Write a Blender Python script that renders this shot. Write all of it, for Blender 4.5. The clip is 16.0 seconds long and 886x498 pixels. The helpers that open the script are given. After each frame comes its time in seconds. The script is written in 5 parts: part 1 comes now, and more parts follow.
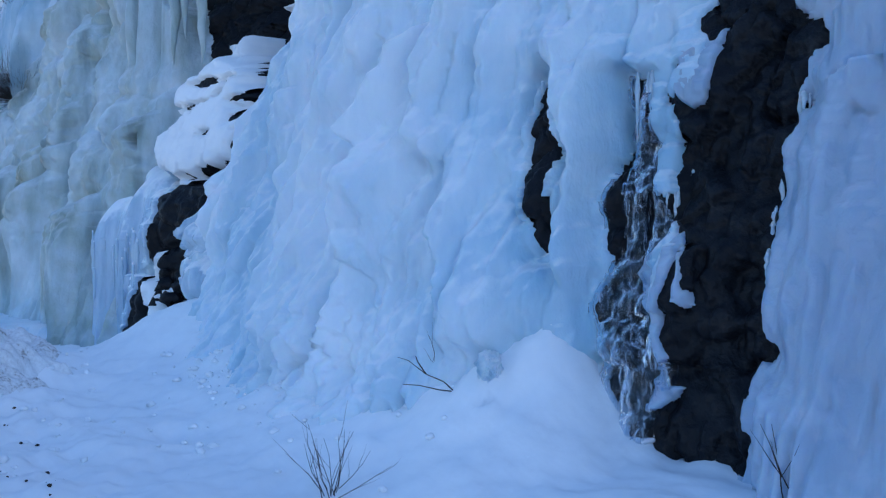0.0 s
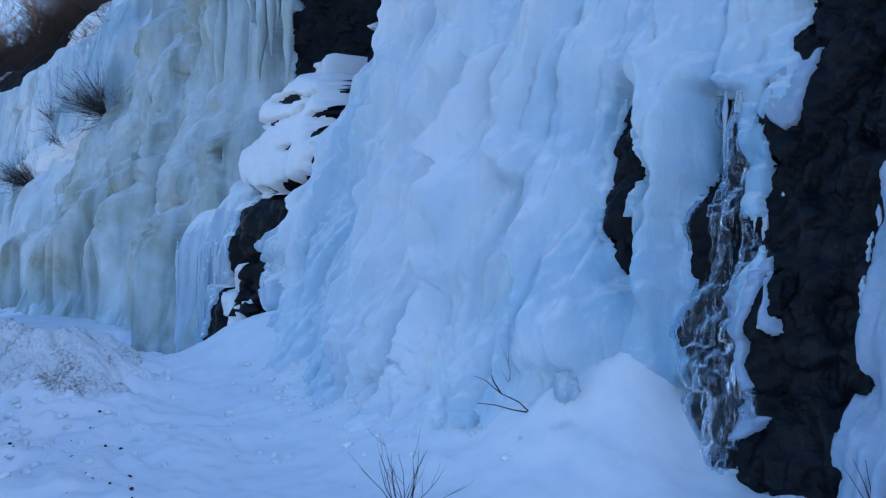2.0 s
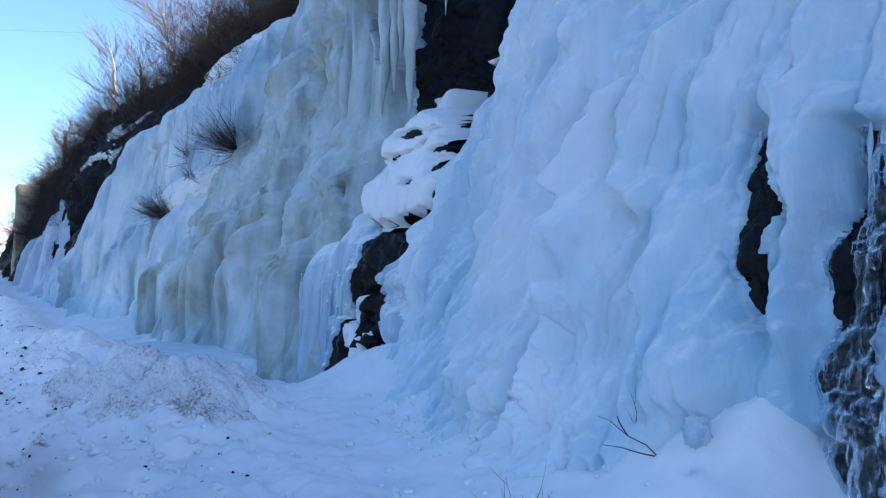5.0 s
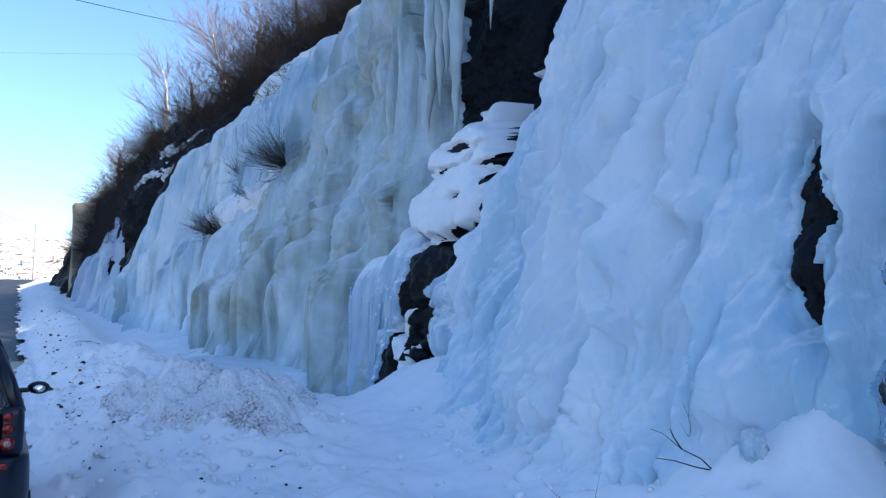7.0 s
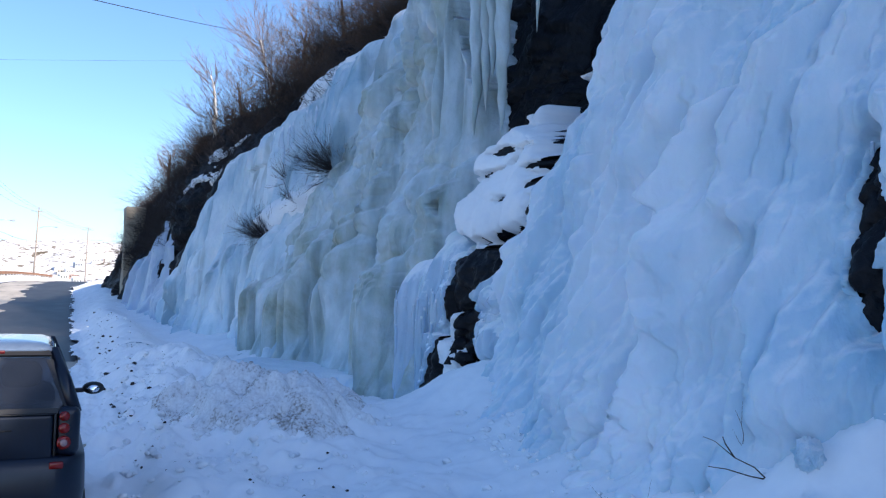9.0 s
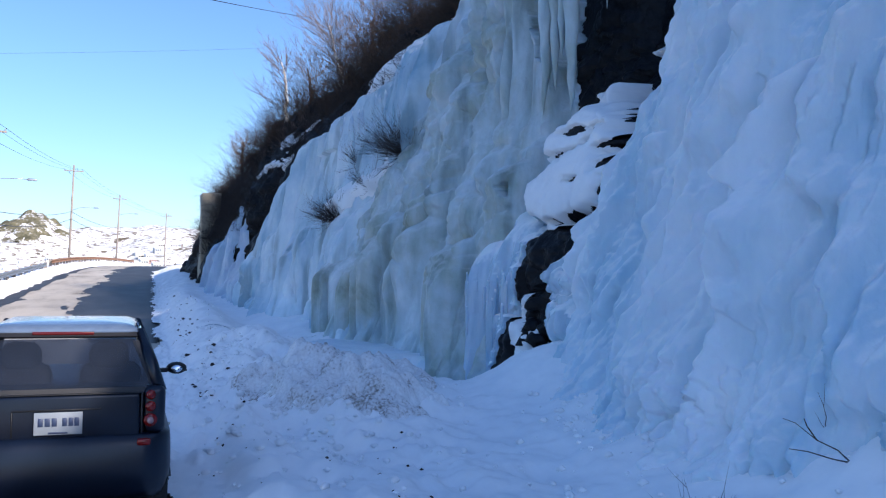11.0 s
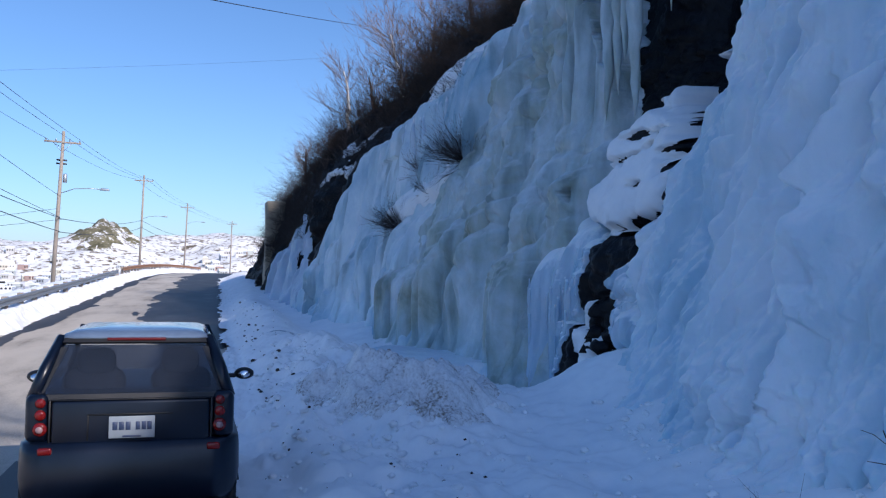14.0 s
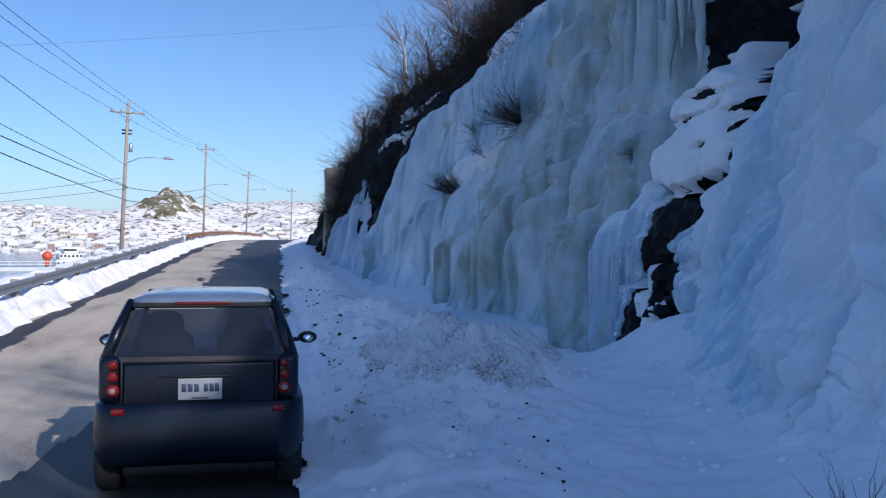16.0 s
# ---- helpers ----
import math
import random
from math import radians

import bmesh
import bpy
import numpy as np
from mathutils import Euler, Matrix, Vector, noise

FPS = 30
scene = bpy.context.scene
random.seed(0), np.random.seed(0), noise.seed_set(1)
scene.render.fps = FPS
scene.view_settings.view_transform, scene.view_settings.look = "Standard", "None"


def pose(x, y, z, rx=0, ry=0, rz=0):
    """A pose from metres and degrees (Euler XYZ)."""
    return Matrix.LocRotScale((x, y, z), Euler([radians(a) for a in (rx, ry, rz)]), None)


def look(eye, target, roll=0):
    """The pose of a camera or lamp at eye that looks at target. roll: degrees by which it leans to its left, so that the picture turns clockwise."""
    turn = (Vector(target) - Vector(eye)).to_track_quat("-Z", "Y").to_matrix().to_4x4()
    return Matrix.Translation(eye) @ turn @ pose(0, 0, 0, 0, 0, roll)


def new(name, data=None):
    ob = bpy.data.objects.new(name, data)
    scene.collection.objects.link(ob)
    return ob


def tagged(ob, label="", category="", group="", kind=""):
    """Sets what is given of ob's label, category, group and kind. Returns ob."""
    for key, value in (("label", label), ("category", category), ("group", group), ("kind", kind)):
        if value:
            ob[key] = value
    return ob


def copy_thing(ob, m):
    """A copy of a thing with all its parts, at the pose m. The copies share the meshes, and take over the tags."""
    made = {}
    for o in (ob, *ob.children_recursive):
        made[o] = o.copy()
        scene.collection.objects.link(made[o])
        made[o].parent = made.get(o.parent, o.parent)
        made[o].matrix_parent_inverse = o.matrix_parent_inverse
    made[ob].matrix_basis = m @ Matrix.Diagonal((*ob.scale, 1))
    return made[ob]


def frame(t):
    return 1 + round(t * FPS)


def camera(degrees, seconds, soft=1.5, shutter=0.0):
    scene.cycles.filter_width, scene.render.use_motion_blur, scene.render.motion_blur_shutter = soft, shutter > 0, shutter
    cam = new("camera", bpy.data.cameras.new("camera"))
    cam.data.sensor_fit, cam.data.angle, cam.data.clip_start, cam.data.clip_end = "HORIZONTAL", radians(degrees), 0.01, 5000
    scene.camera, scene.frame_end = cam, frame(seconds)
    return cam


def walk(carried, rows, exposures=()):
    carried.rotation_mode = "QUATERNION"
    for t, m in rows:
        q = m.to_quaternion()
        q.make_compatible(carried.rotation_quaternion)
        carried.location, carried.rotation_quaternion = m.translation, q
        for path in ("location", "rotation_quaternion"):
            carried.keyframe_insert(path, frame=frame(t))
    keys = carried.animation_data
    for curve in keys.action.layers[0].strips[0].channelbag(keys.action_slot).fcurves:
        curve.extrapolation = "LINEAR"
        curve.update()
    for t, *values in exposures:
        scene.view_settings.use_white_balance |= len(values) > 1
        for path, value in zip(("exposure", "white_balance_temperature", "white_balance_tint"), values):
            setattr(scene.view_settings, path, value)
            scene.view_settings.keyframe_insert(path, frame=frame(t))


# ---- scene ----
# camera and its walk
cam = camera(55.2, 16.0, 1.2)
PATH = [
    (0, (0.151, -0.191, 1.751), (6.891, 7.193, 1.528), -0.31),
    (0.5, (0.143, -0.178, 1.751), (6.737, 7.339, 1.606), 0.02),
    (1, (0.152, -0.155, 1.749), (6.600, 7.487, 1.618), 0.31),
    (1.5, (0.139, -0.150, 1.755), (6.389, 7.655, 1.696), 0.81),
    (2, (0.136, -0.145, 1.750), (6.219, 7.792, 1.733), 1.02),
    (2.5, (0.135, -0.118, 1.754), (5.992, 7.987, 1.730), 1.04),
    (3, (0.133, -0.092, 1.748), (5.790, 8.154, 1.692), 1.04),
    (3.5, (0.133, -0.080, 1.757), (5.545, 8.329, 1.738), 1.13),
    (4, (0.127, -0.070, 1.766), (5.349, 8.457, 1.881), 1.25),
    (6.5, (0.077, -0.081, 1.770), (4.686, 8.781, 2.228), 1.61),
    (7, (0.074, -0.085, 1.770), (4.542, 8.849, 2.241), 1.19),
    (7.5, (0.072, -0.074, 1.771), (4.401, 8.927, 2.272), 1.05),
    (8, (0.067, -0.067, 1.773), (4.270, 8.991, 2.301), 1.21),
    (10.5, (0.030, -0.054, 1.765), (3.531, 9.306, 2.123), 1.23),
    (11, (0.029, -0.065, 1.762), (3.282, 9.387, 2.037), 1.04),
    (11.5, (0.037, -0.046, 1.767), (3.202, 9.438, 1.974), 0.87),
    (12, (0.033, -0.035, 1.768), (3.103, 9.479, 2.016), 0.95),
    (12.5, (0.025, -0.040, 1.772), (3.061, 9.479, 2.187), 1.15),
    (13, (0.012, -0.060, 1.764), (2.908, 9.498, 2.272), 1.16),
    (13.5, (0.012, -0.063, 1.761), (2.731, 9.550, 2.195), 1.01),
    (14, (0.010, -0.054, 1.763), (2.578, 9.605, 2.103), 0.97),
    (14.5, (0.009, -0.038, 1.758), (2.465, 9.653, 1.992), 0.87),
    (15, (0.006, -0.021, 1.754), (2.318, 9.708, 1.830), 0.68),
    (15.5, (0.011, -0.006, 1.752), (2.124, 9.768, 1.725), 0.60),
    (16, (0.000, 0.000, 1.750), (1.908, 9.816, 1.672), 0.60),
]
EXPOSURES = [(0.0, 1.2, 5150, 9), (3.0, 1.12, 5100, 9), (4.0, 1.1, 5130, 9), (6.5, 1.1, 5220, 10), (8.0, 1.04, 5220, 10), (10.5, 0.77, 5060, 12), (12.5, 0.44, 4880, 13), (14.0, 0.23, 4870, 13), (15.0, 0.18, 4890, 13), (16.0, 0.07, 4880, 13)]
walk(cam, [(t, look(eye, target, roll)) for t, eye, target, roll in PATH], EXPOSURES)

# sky and sun: clear winter day, the sun stands behind the camera, over the cliff
SUN_EL, SUN_AZ = 31.5, 151.0          # degrees up, degrees to the right of the road's direction
world = bpy.data.worlds.new("sky")
scene.world = world
world.use_nodes = True
wn = world.node_tree.nodes
sky = wn.new("ShaderNodeTexSky")
sky.sky_type, sky.sun_disc = "NISHITA", False
sky.sun_elevation, sky.sun_rotation = radians(SUN_EL), radians(SUN_AZ)
sky.altitude, sky.dust_density, sky.ozone_density = 50, 0.8, 1.8
wn["Background"].inputs["Strength"].default_value = 0.1
world.node_tree.links.new(sky.outputs[0], wn["Background"].inputs["Color"])
sun = new("sun", bpy.data.lights.new("sun", "SUN"))
sun.data.energy, sun.data.angle, sun.data.color = 4.5, radians(0.5), (1.0, 0.77, 0.53)
_e, _a = radians(SUN_EL), radians(SUN_AZ)
sun.matrix_world = look((0, 0, 0), (-math.sin(_a) * math.cos(_e), -math.cos(_a) * math.cos(_e), -math.sin(_e)))


# ---------- small tools ----------
def lattice(seed):
    return np.random.RandomState(seed).rand(256, 256)


LATTICES = [lattice(s) for s in range(40)]


def vnoise(x, y, seed=0):
    """Smooth value noise, -1 to 1."""
    tab = LATTICES[seed % 40]
    xi, yi = np.floor(x).astype(int), np.floor(y).astype(int)
    fx, fy = x - xi, y - yi
    fx, fy = fx * fx * fx * (fx * (fx * 6 - 15) + 10), fy * fy * fy * (fy * (fy * 6 - 15) + 10)
    a, b = tab[xi % 256, yi % 256], tab[(xi + 1) % 256, yi % 256]
    c, d = tab[xi % 256, (yi + 1) % 256], tab[(xi + 1) % 256, (yi + 1) % 256]
    return 2 * ((a * (1 - fx) + b * fx) * (1 - fy) + (c * (1 - fx) + d * fx) * fy) - 1


def fbm(x, y, seed=0, octaves=4, gain=0.5):
    total, amp = 0 * (x + y), 1.0
    for k in range(octaves):
        total = total + amp * vnoise(x * 2 ** k + 13.7 * k, y * 2 ** k + 7.1 * k, seed + k)
        amp *= gain
    return total


def billow(x, y, seed=0, octaves=3, gain=0.5):
    """Rounded lumps with sharp valleys, 0 to about 1."""
    total, amp = 0 * (x + y), 1.0
    for k in range(octaves):
        total = total + amp * np.abs(vnoise(x * 2 ** k + 3.3 * k, y * 2 ** k + 9.2 * k, seed + k))
        amp *= gain
    return total


def cells(x, y, seed=0):
    """Distances to the nearest and the second nearest of scattered points, and the nearest one's number."""
    rs = np.random.RandomState(seed)
    jx, jy, idn = rs.rand(64, 64), rs.rand(64, 64), rs.rand(64, 64)
    xi, yi = np.floor(x).astype(int), np.floor(y).astype(int)
    d1, d2, who = np.full(np.shape(x), 9.0), np.full(np.shape(x), 9.0), np.zeros(np.shape(x))
    for a in (-1, 0, 1):
        for b in (-1, 0, 1):
            cx, cy = (xi + a) % 64, (yi + b) % 64
            d = np.hypot(xi + a + jx[cx, cy] - x, yi + b + jy[cx, cy] - y)
            near = d < d1
            d2 = np.where(near, d1, np.minimum(d2, d))
            who = np.where(near, idn[cx, cy], who)
            d1 = np.where(near, d, d1)
    return d1, d2, who


def smooth(a, b, x):
    k = np.clip((x - a) / (b - a), 0, 1)
    return k * k * (3 - 2 * k)


def inside(poly, y, z):
    """Signed distance to a closed outline, plus inside."""
    best, within = np.full(y.shape, 1e9), np.zeros(y.shape, bool)
    n = len(poly)
    for k in range(n):
        (ay, az), (by, bz) = poly[k], poly[(k + 1) % n]
        ey, ez = by - ay, bz - az
        t = np.clip(((y - ay) * ey + (z - az) * ez) / (ey * ey + ez * ez + 1e-9), 0, 1)
        best = np.minimum(best, np.hypot(y - ay - t * ey, z - az - t * ez))
        cross = ((az > z) != (bz > z)) & (y < (bz - az and (by - ay) * (z - az) / (bz - az)) + ay)
        within ^= cross
    return np.where(within, best, -best)


def along(line, y, z):
    """Distance to an open line; positive on its right hand as it runs."""
    best, sign = np.full(y.shape, 1e9), np.ones(y.shape)
    for (ay, az), (by, bz) in zip(line, line[1:]):
        ey, ez = by - ay, bz - az
        t = np.clip(((y - ay) * ey + (z - az) * ez) / (ey * ey + ez * ez + 1e-9), 0, 1)
        d = np.hypot(y - ay - t * ey, z - az - t * ez)
        near = d < best
        best = np.where(near, d, best)
        sign = np.where(near, np.sign(ey * (z - az) - ez * (y - ay)), sign)
    return best, -sign


def mesh_from(name, verts, faces, material, smooth_faces=True):
    me = bpy.data.meshes.new(name)
    me.from_pydata(verts, [], faces)
    me.polygons.foreach_set("use_smooth", [smooth_faces] * len(me.polygons))
    me.materials.append(material)
    me.update()
    return me


def sheet(name, x, y, z, material, keep=None, parent=None, flip=False):
    """A grid of points as one mesh object; keep: which points carry faces."""
    n, m = x.shape
    num = np.arange(n * m).reshape(n, m)
    quads = np.stack([num[:-1, :-1], num[1:, :-1], num[1:, 1:], num[:-1, 1:]], -1).reshape(-1, 4)
    if flip:
        quads = quads[:, ::-1]
    pts = np.stack([x, y, z], -1).reshape(-1, 3)
    if keep is not None:
        k = keep.reshape(-1)
        quads = quads[k[quads].any(1)]
        used = np.zeros(n * m, bool)
        used[quads.reshape(-1)] = True
        back = np.cumsum(used) - 1
        pts, quads = pts[used], back[quads]
    ob = new(name, mesh_from(name, pts.tolist(), quads.tolist(), material))
    ob.parent = parent
    return ob


def part(name, bm, material, parent=None, label="", smooth_faces=True):
    me = bpy.data.meshes.new(name)
    bmesh.ops.recalc_face_normals(bm, faces=bm.faces)
    bm.to_mesh(me)
    bm.free()
    for p in me.polygons:
        p.use_smooth = smooth_faces
    me.materials.append(material)
    ob = new(name, me)
    ob.parent = parent
    return tagged(ob, label)


def empty(name, m=None):
    ob = new(name)
    ob.empty_display_size = 0.2
    if m is not None:
        ob.matrix_world = m
    return ob


def box(bm, x0, x1, y0, y1, z0, z1, bevel=0.0, seg=2, m=None):
    """Adds a box with rounded edges."""
    r = bmesh.ops.create_cube(bm, size=1.0)
    vs = r["verts"]
    for v in vs:
        v.co = Vector((x0 + (v.co.x + 0.5) * (x1 - x0), y0 + (v.co.y + 0.5) * (y1 - y0), z0 + (v.co.z + 0.5) * (z1 - z0)))
    if m is not None:
        bmesh.ops.transform(bm, matrix=m, verts=vs)
    if bevel:
        es = list({e for v in vs for e in v.link_edges})
        bmesh.ops.bevel(bm, geom=es, offset=bevel, segments=seg, affect="EDGES", profile=0.5)


def tube(bm, pts, radii, n=8):
    """Adds a tapered tube along points."""
    rings, last = [], None
    for k, p in enumerate(pts):
        p = Vector(p)
        d = (Vector(pts[min(k + 1, len(pts) - 1)]) - Vector(pts[max(k - 1, 0)])).normalized()
        side = d.cross(Vector((0, 0, 1)) if abs(d.z) < 0.95 else Vector((1, 0, 0))).normalized()
        if last is not None:
            side = (last - d * last.dot(d)).normalized()
        last = side
        up = d.cross(side)
        r = radii[k] if hasattr(radii, "__len__") else radii
        rings.append([bm.verts.new(p + r * (math.cos(a) * side + math.sin(a) * up)) for a in (2 * math.pi * j / n for j in range(n))])
    for a, b in zip(rings, rings[1:]):
        for j in range(n):
            bm.faces.new((a[j], a[(j + 1) % n], b[(j + 1) % n], b[j]))
    bm.faces.new(rings[0][::-1])
    bm.faces.new(rings[-1])


class Twigs:
    """Collects many thin three-sided branches into plain lists."""

    def __init__(self):
        self.verts, self.faces = [], []

    def line(self, pts, radii):
        start = len(self.verts)
        for k, p in enumerate(pts):
            d = (pts[min(k + 1, len(pts) - 1)] - pts[max(k - 1, 0)]).normalized()
            s = d.cross(Vector((0.31, 0.2, 0.93))).normalized()
            u = d.cross(s)
            for j in range(3):
                a = 2 * math.pi * j / 3
                self.verts.append(tuple(p + radii[k] * (math.cos(a) * s + math.sin(a) * u)))
        for k in range(len(pts) - 1):
            for j in range(3):
                a, b = start + 3 * k + j, start + 3 * k + (j + 1) % 3
                self.faces.append((a, b, b + 3, a + 3))

    def branch(self, rnd, p, d, length, radius, depth, spread=0.5, rise=0.1, sub=4, segs=4):
        pts, radii = [p.copy()], [radius]
        for k in range(segs):
            d = (d + Vector((rnd.gauss(0, 0.13), rnd.gauss(0, 0.13), rnd.gauss(rise, 0.1)))).normalized()
            p = p + d * (length / segs)
            pts.append(p.copy())
            radii.append(radius * (1 - 0.75 * (k + 1) / segs))
        self.line(pts, radii)
        if depth:
            for k in range(sub):
                at = rnd.uniform(0.25, 1.0) * segs
                i = min(int(at), segs - 1)
                q = pts[i].lerp(pts[i + 1], at - i)
                e = (d + Vector((rnd.gauss(0, spread), rnd.gauss(0, spread), rnd.gauss(rise, spread * 0.6)))).normalized()
                self.branch(rnd, q, e, length * rnd.uniform(0.35, 0.6), radius * 0.5, depth - 1, spread, rise, sub, max(2, segs - 1))

    def make(self, name, material, parent=None, label=""):
        ob = new(name, mesh_from(name, self.verts, self.faces, material))
        ob.parent = parent
        return tagged(ob, label)


# ---------- materials ----------
def material(name, rough=0.6, metal=0.0):
    m = bpy.data.materials.new(name)
    m.use_nodes = True
    b = m.node_tree.nodes["Principled BSDF"]
    b.inputs["Roughness"].default_value, b.inputs["Metallic"].default_value = rough, metal
    return m, m.node_tree, b


def mottled(name, stops, scale=2.0, stretch=(1, 1, 1), rough=0.6, metal=0.0, bump=0.3, bump_scale=30.0, dist=0.02, detail=6.0, fine=0.25, spec=0.5):
    """Colours over two sizes of noise, with relief."""
    m, t, b = material(name, rough, metal)
    nodes, link = t.nodes, t.links.new
    co = nodes.new("ShaderNodeTexCoord")
    mp = nodes.new("ShaderNodeMapping")
    mp.inputs["Scale"].default_value = stretch
    link(co.outputs["Object"], mp.inputs["Vector"])
    n1 = nodes.new("ShaderNodeTexNoise")
    n1.inputs["Scale"].default_value, n1.inputs["Detail"].default_value, n1.inputs["Roughness"].default_value = scale, detail, 0.6
    n2 = nodes.new("ShaderNodeTexNoise")
    n2.inputs["Scale"].default_value, n2.inputs["Detail"].default_value = bump_scale, 4.0
    link(mp.outputs[0], n1.inputs["Vector"])
    link(mp.outputs[0], n2.inputs["Vector"])
    mix = nodes.new("ShaderNodeMix")
    mix.inputs[0].default_value = fine
    link(n1.outputs["Fac"], mix.inputs[2])
    link(n2.outputs["Fac"], mix.inputs[3])
    ramp = nodes.new("ShaderNodeValToRGB")
    while len(ramp.color_ramp.elements) < len(stops):
        ramp.color_ramp.elements.new(0.5)
    for el, (at, col) in zip(ramp.color_ramp.elements, stops):
        el.position, el.color = at, (*col, 1)
    link(mix.outputs[0], ramp.inputs["Fac"])
    link(ramp.outputs["Color"], b.inputs["Base Color"])
    bp = nodes.new("ShaderNodeBump")
    bp.inputs["Strength"].default_value, bp.inputs["Distance"].default_value = bump, dist
    link(mix.outputs[0], bp.inputs["Height"])
    link(bp.outputs["Normal"], b.inputs["Normal"])
    b.inputs["Specular IOR Level"].default_value = spec
    return m


def plain(name, col, rough=0.5, metal=0.0, spec=0.5):
    return mottled(name, [(0.3, tuple(c * 0.86 for c in col)), (0.7, col)], 6.0, rough=rough, metal=metal, bump=0.08, bump_scale=60.0, spec=spec)


def ice_material(name, stops, streaks, scale=0.8, stretch=0.5, streak_scale=1.6, rough=0.3, sss=0.35, bump=0.4, ripples=0.3, frost=0.6):
    """Milky ice: patches of clear and frosted ice, soft upright streaks, knobbly relief; snow dust lies where it faces up."""
    m, t, b = material(name, rough)
    nodes, link = t.nodes, t.links.new
    co = nodes.new("ShaderNodeTexCoord")

    def field(size, squeeze, detail, rough_noise=0.5, bend=0.0):
        mp = nodes.new("ShaderNodeMapping")
        mp.inputs["Scale"].default_value = (1, 1, squeeze)
        link(co.outputs["Object"], mp.inputs["Vector"])
        n = nodes.new("ShaderNodeTexNoise")
        n.inputs["Scale"].default_value, n.inputs["Detail"].default_value, n.inputs["Roughness"].default_value = size, detail, rough_noise
        n.inputs["Distortion"].default_value = bend
        link(mp.outputs[0], n.inputs["Vector"])
        return n.outputs["Fac"]

    def ramp_of(fac, some):
        r = nodes.new("ShaderNodeValToRGB")
        while len(r.color_ramp.elements) < len(some):
            r.color_ramp.elements.new(0.5)
        for el, (at, col) in zip(r.color_ramp.elements, some):
            el.position, el.color = at, (*col, 1)
        link(fac, r.inputs["Fac"])
        return r.outputs["Color"]

    def math_of(op, a, k, c=None):
        n = nodes.new("ShaderNodeMath")
        n.operation = op
        for at, v in enumerate((a, k, c)):
            if v is None:
                continue
            if isinstance(v, (int, float)):
                n.inputs[at].default_value = v
            else:
                link(v, n.inputs[at])
        return n.outputs[0]

    patch, streak = field(scale, stretch, 6, 0.6, 0.4), field(streak_scale, 0.16, 3, 0.45, 0.3)
    knobs, ripple = field(9.0, 0.7, 3, 0.5), field(7.0, 0.22, 2, 0.4, 0.5)
    mix = nodes.new("ShaderNodeMix")
    mix.data_type, mix.blend_type = "RGBA", "MULTIPLY"
    mix.inputs[0].default_value = 1.0
    link(ramp_of(patch, stops), mix.inputs[6])
    link(ramp_of(streak, streaks), mix.inputs[7])
    # wind-blown snow caught on what faces up
    geo, sep = nodes.new("ShaderNodeNewGeometry"), nodes.new("ShaderNodeSeparateXYZ")
    link(geo.outputs["Normal"], sep.inputs[0])
    lie = math_of("ADD", sep.outputs[2], math_of("MULTIPLY", field(4.0, 1.0, 5, 0.6), 0.9))
    dust = nodes.new("ShaderNodeMapRange")
    dust.inputs[1].default_value, dust.inputs[2].default_value, dust.inputs[4].default_value = 0.82, 1.15, frost
    link(lie, dust.inputs[0])
    snowy = nodes.new("ShaderNodeMix")
    snowy.data_type = "RGBA"
    snowy.inputs[7].default_value = (0.88, 0.9, 0.92, 1)
    link(dust.outputs[0], snowy.inputs[0])
    link(mix.outputs[2], snowy.inputs[6])
    link(snowy.outputs[2], b.inputs["Base Color"])
    h = math_of("MULTIPLY_ADD", ripple, ripples, math_of("MULTIPLY", knobs, 0.4))
    h = math_of("MULTIPLY_ADD", streak, 0.5, h)
    h = math_of("MULTIPLY_ADD", field(38.0, 0.6, 2), 0.06, h)
    bp = nodes.new("ShaderNodeBump")
    bp.inputs["Strength"].default_value, bp.inputs["Distance"].default_value = bump, 0.08
    link(h, bp.inputs["Height"])
    link(bp.outputs["Normal"], b.inputs["Normal"])
    rr = nodes.new("ShaderNodeMapRange")
    rr.inputs[3].default_value, rr.inputs[4].default_value = rough * 0.6, rough * 2.0
    link(patch, rr.inputs[0])
    link(math_of("MAXIMUM", rr.outputs[0], dust.outputs[0]), b.inputs["Roughness"])
    b.inputs["Subsurface Weight"].default_value = sss
    b.inputs["Subsurface Radius"].default_value = (0.25, 0.5, 0.8)
    b.inputs["Subsurface Scale"].default_value = 0.12
    b.inputs["IOR"].default_value = 1.31
    return m


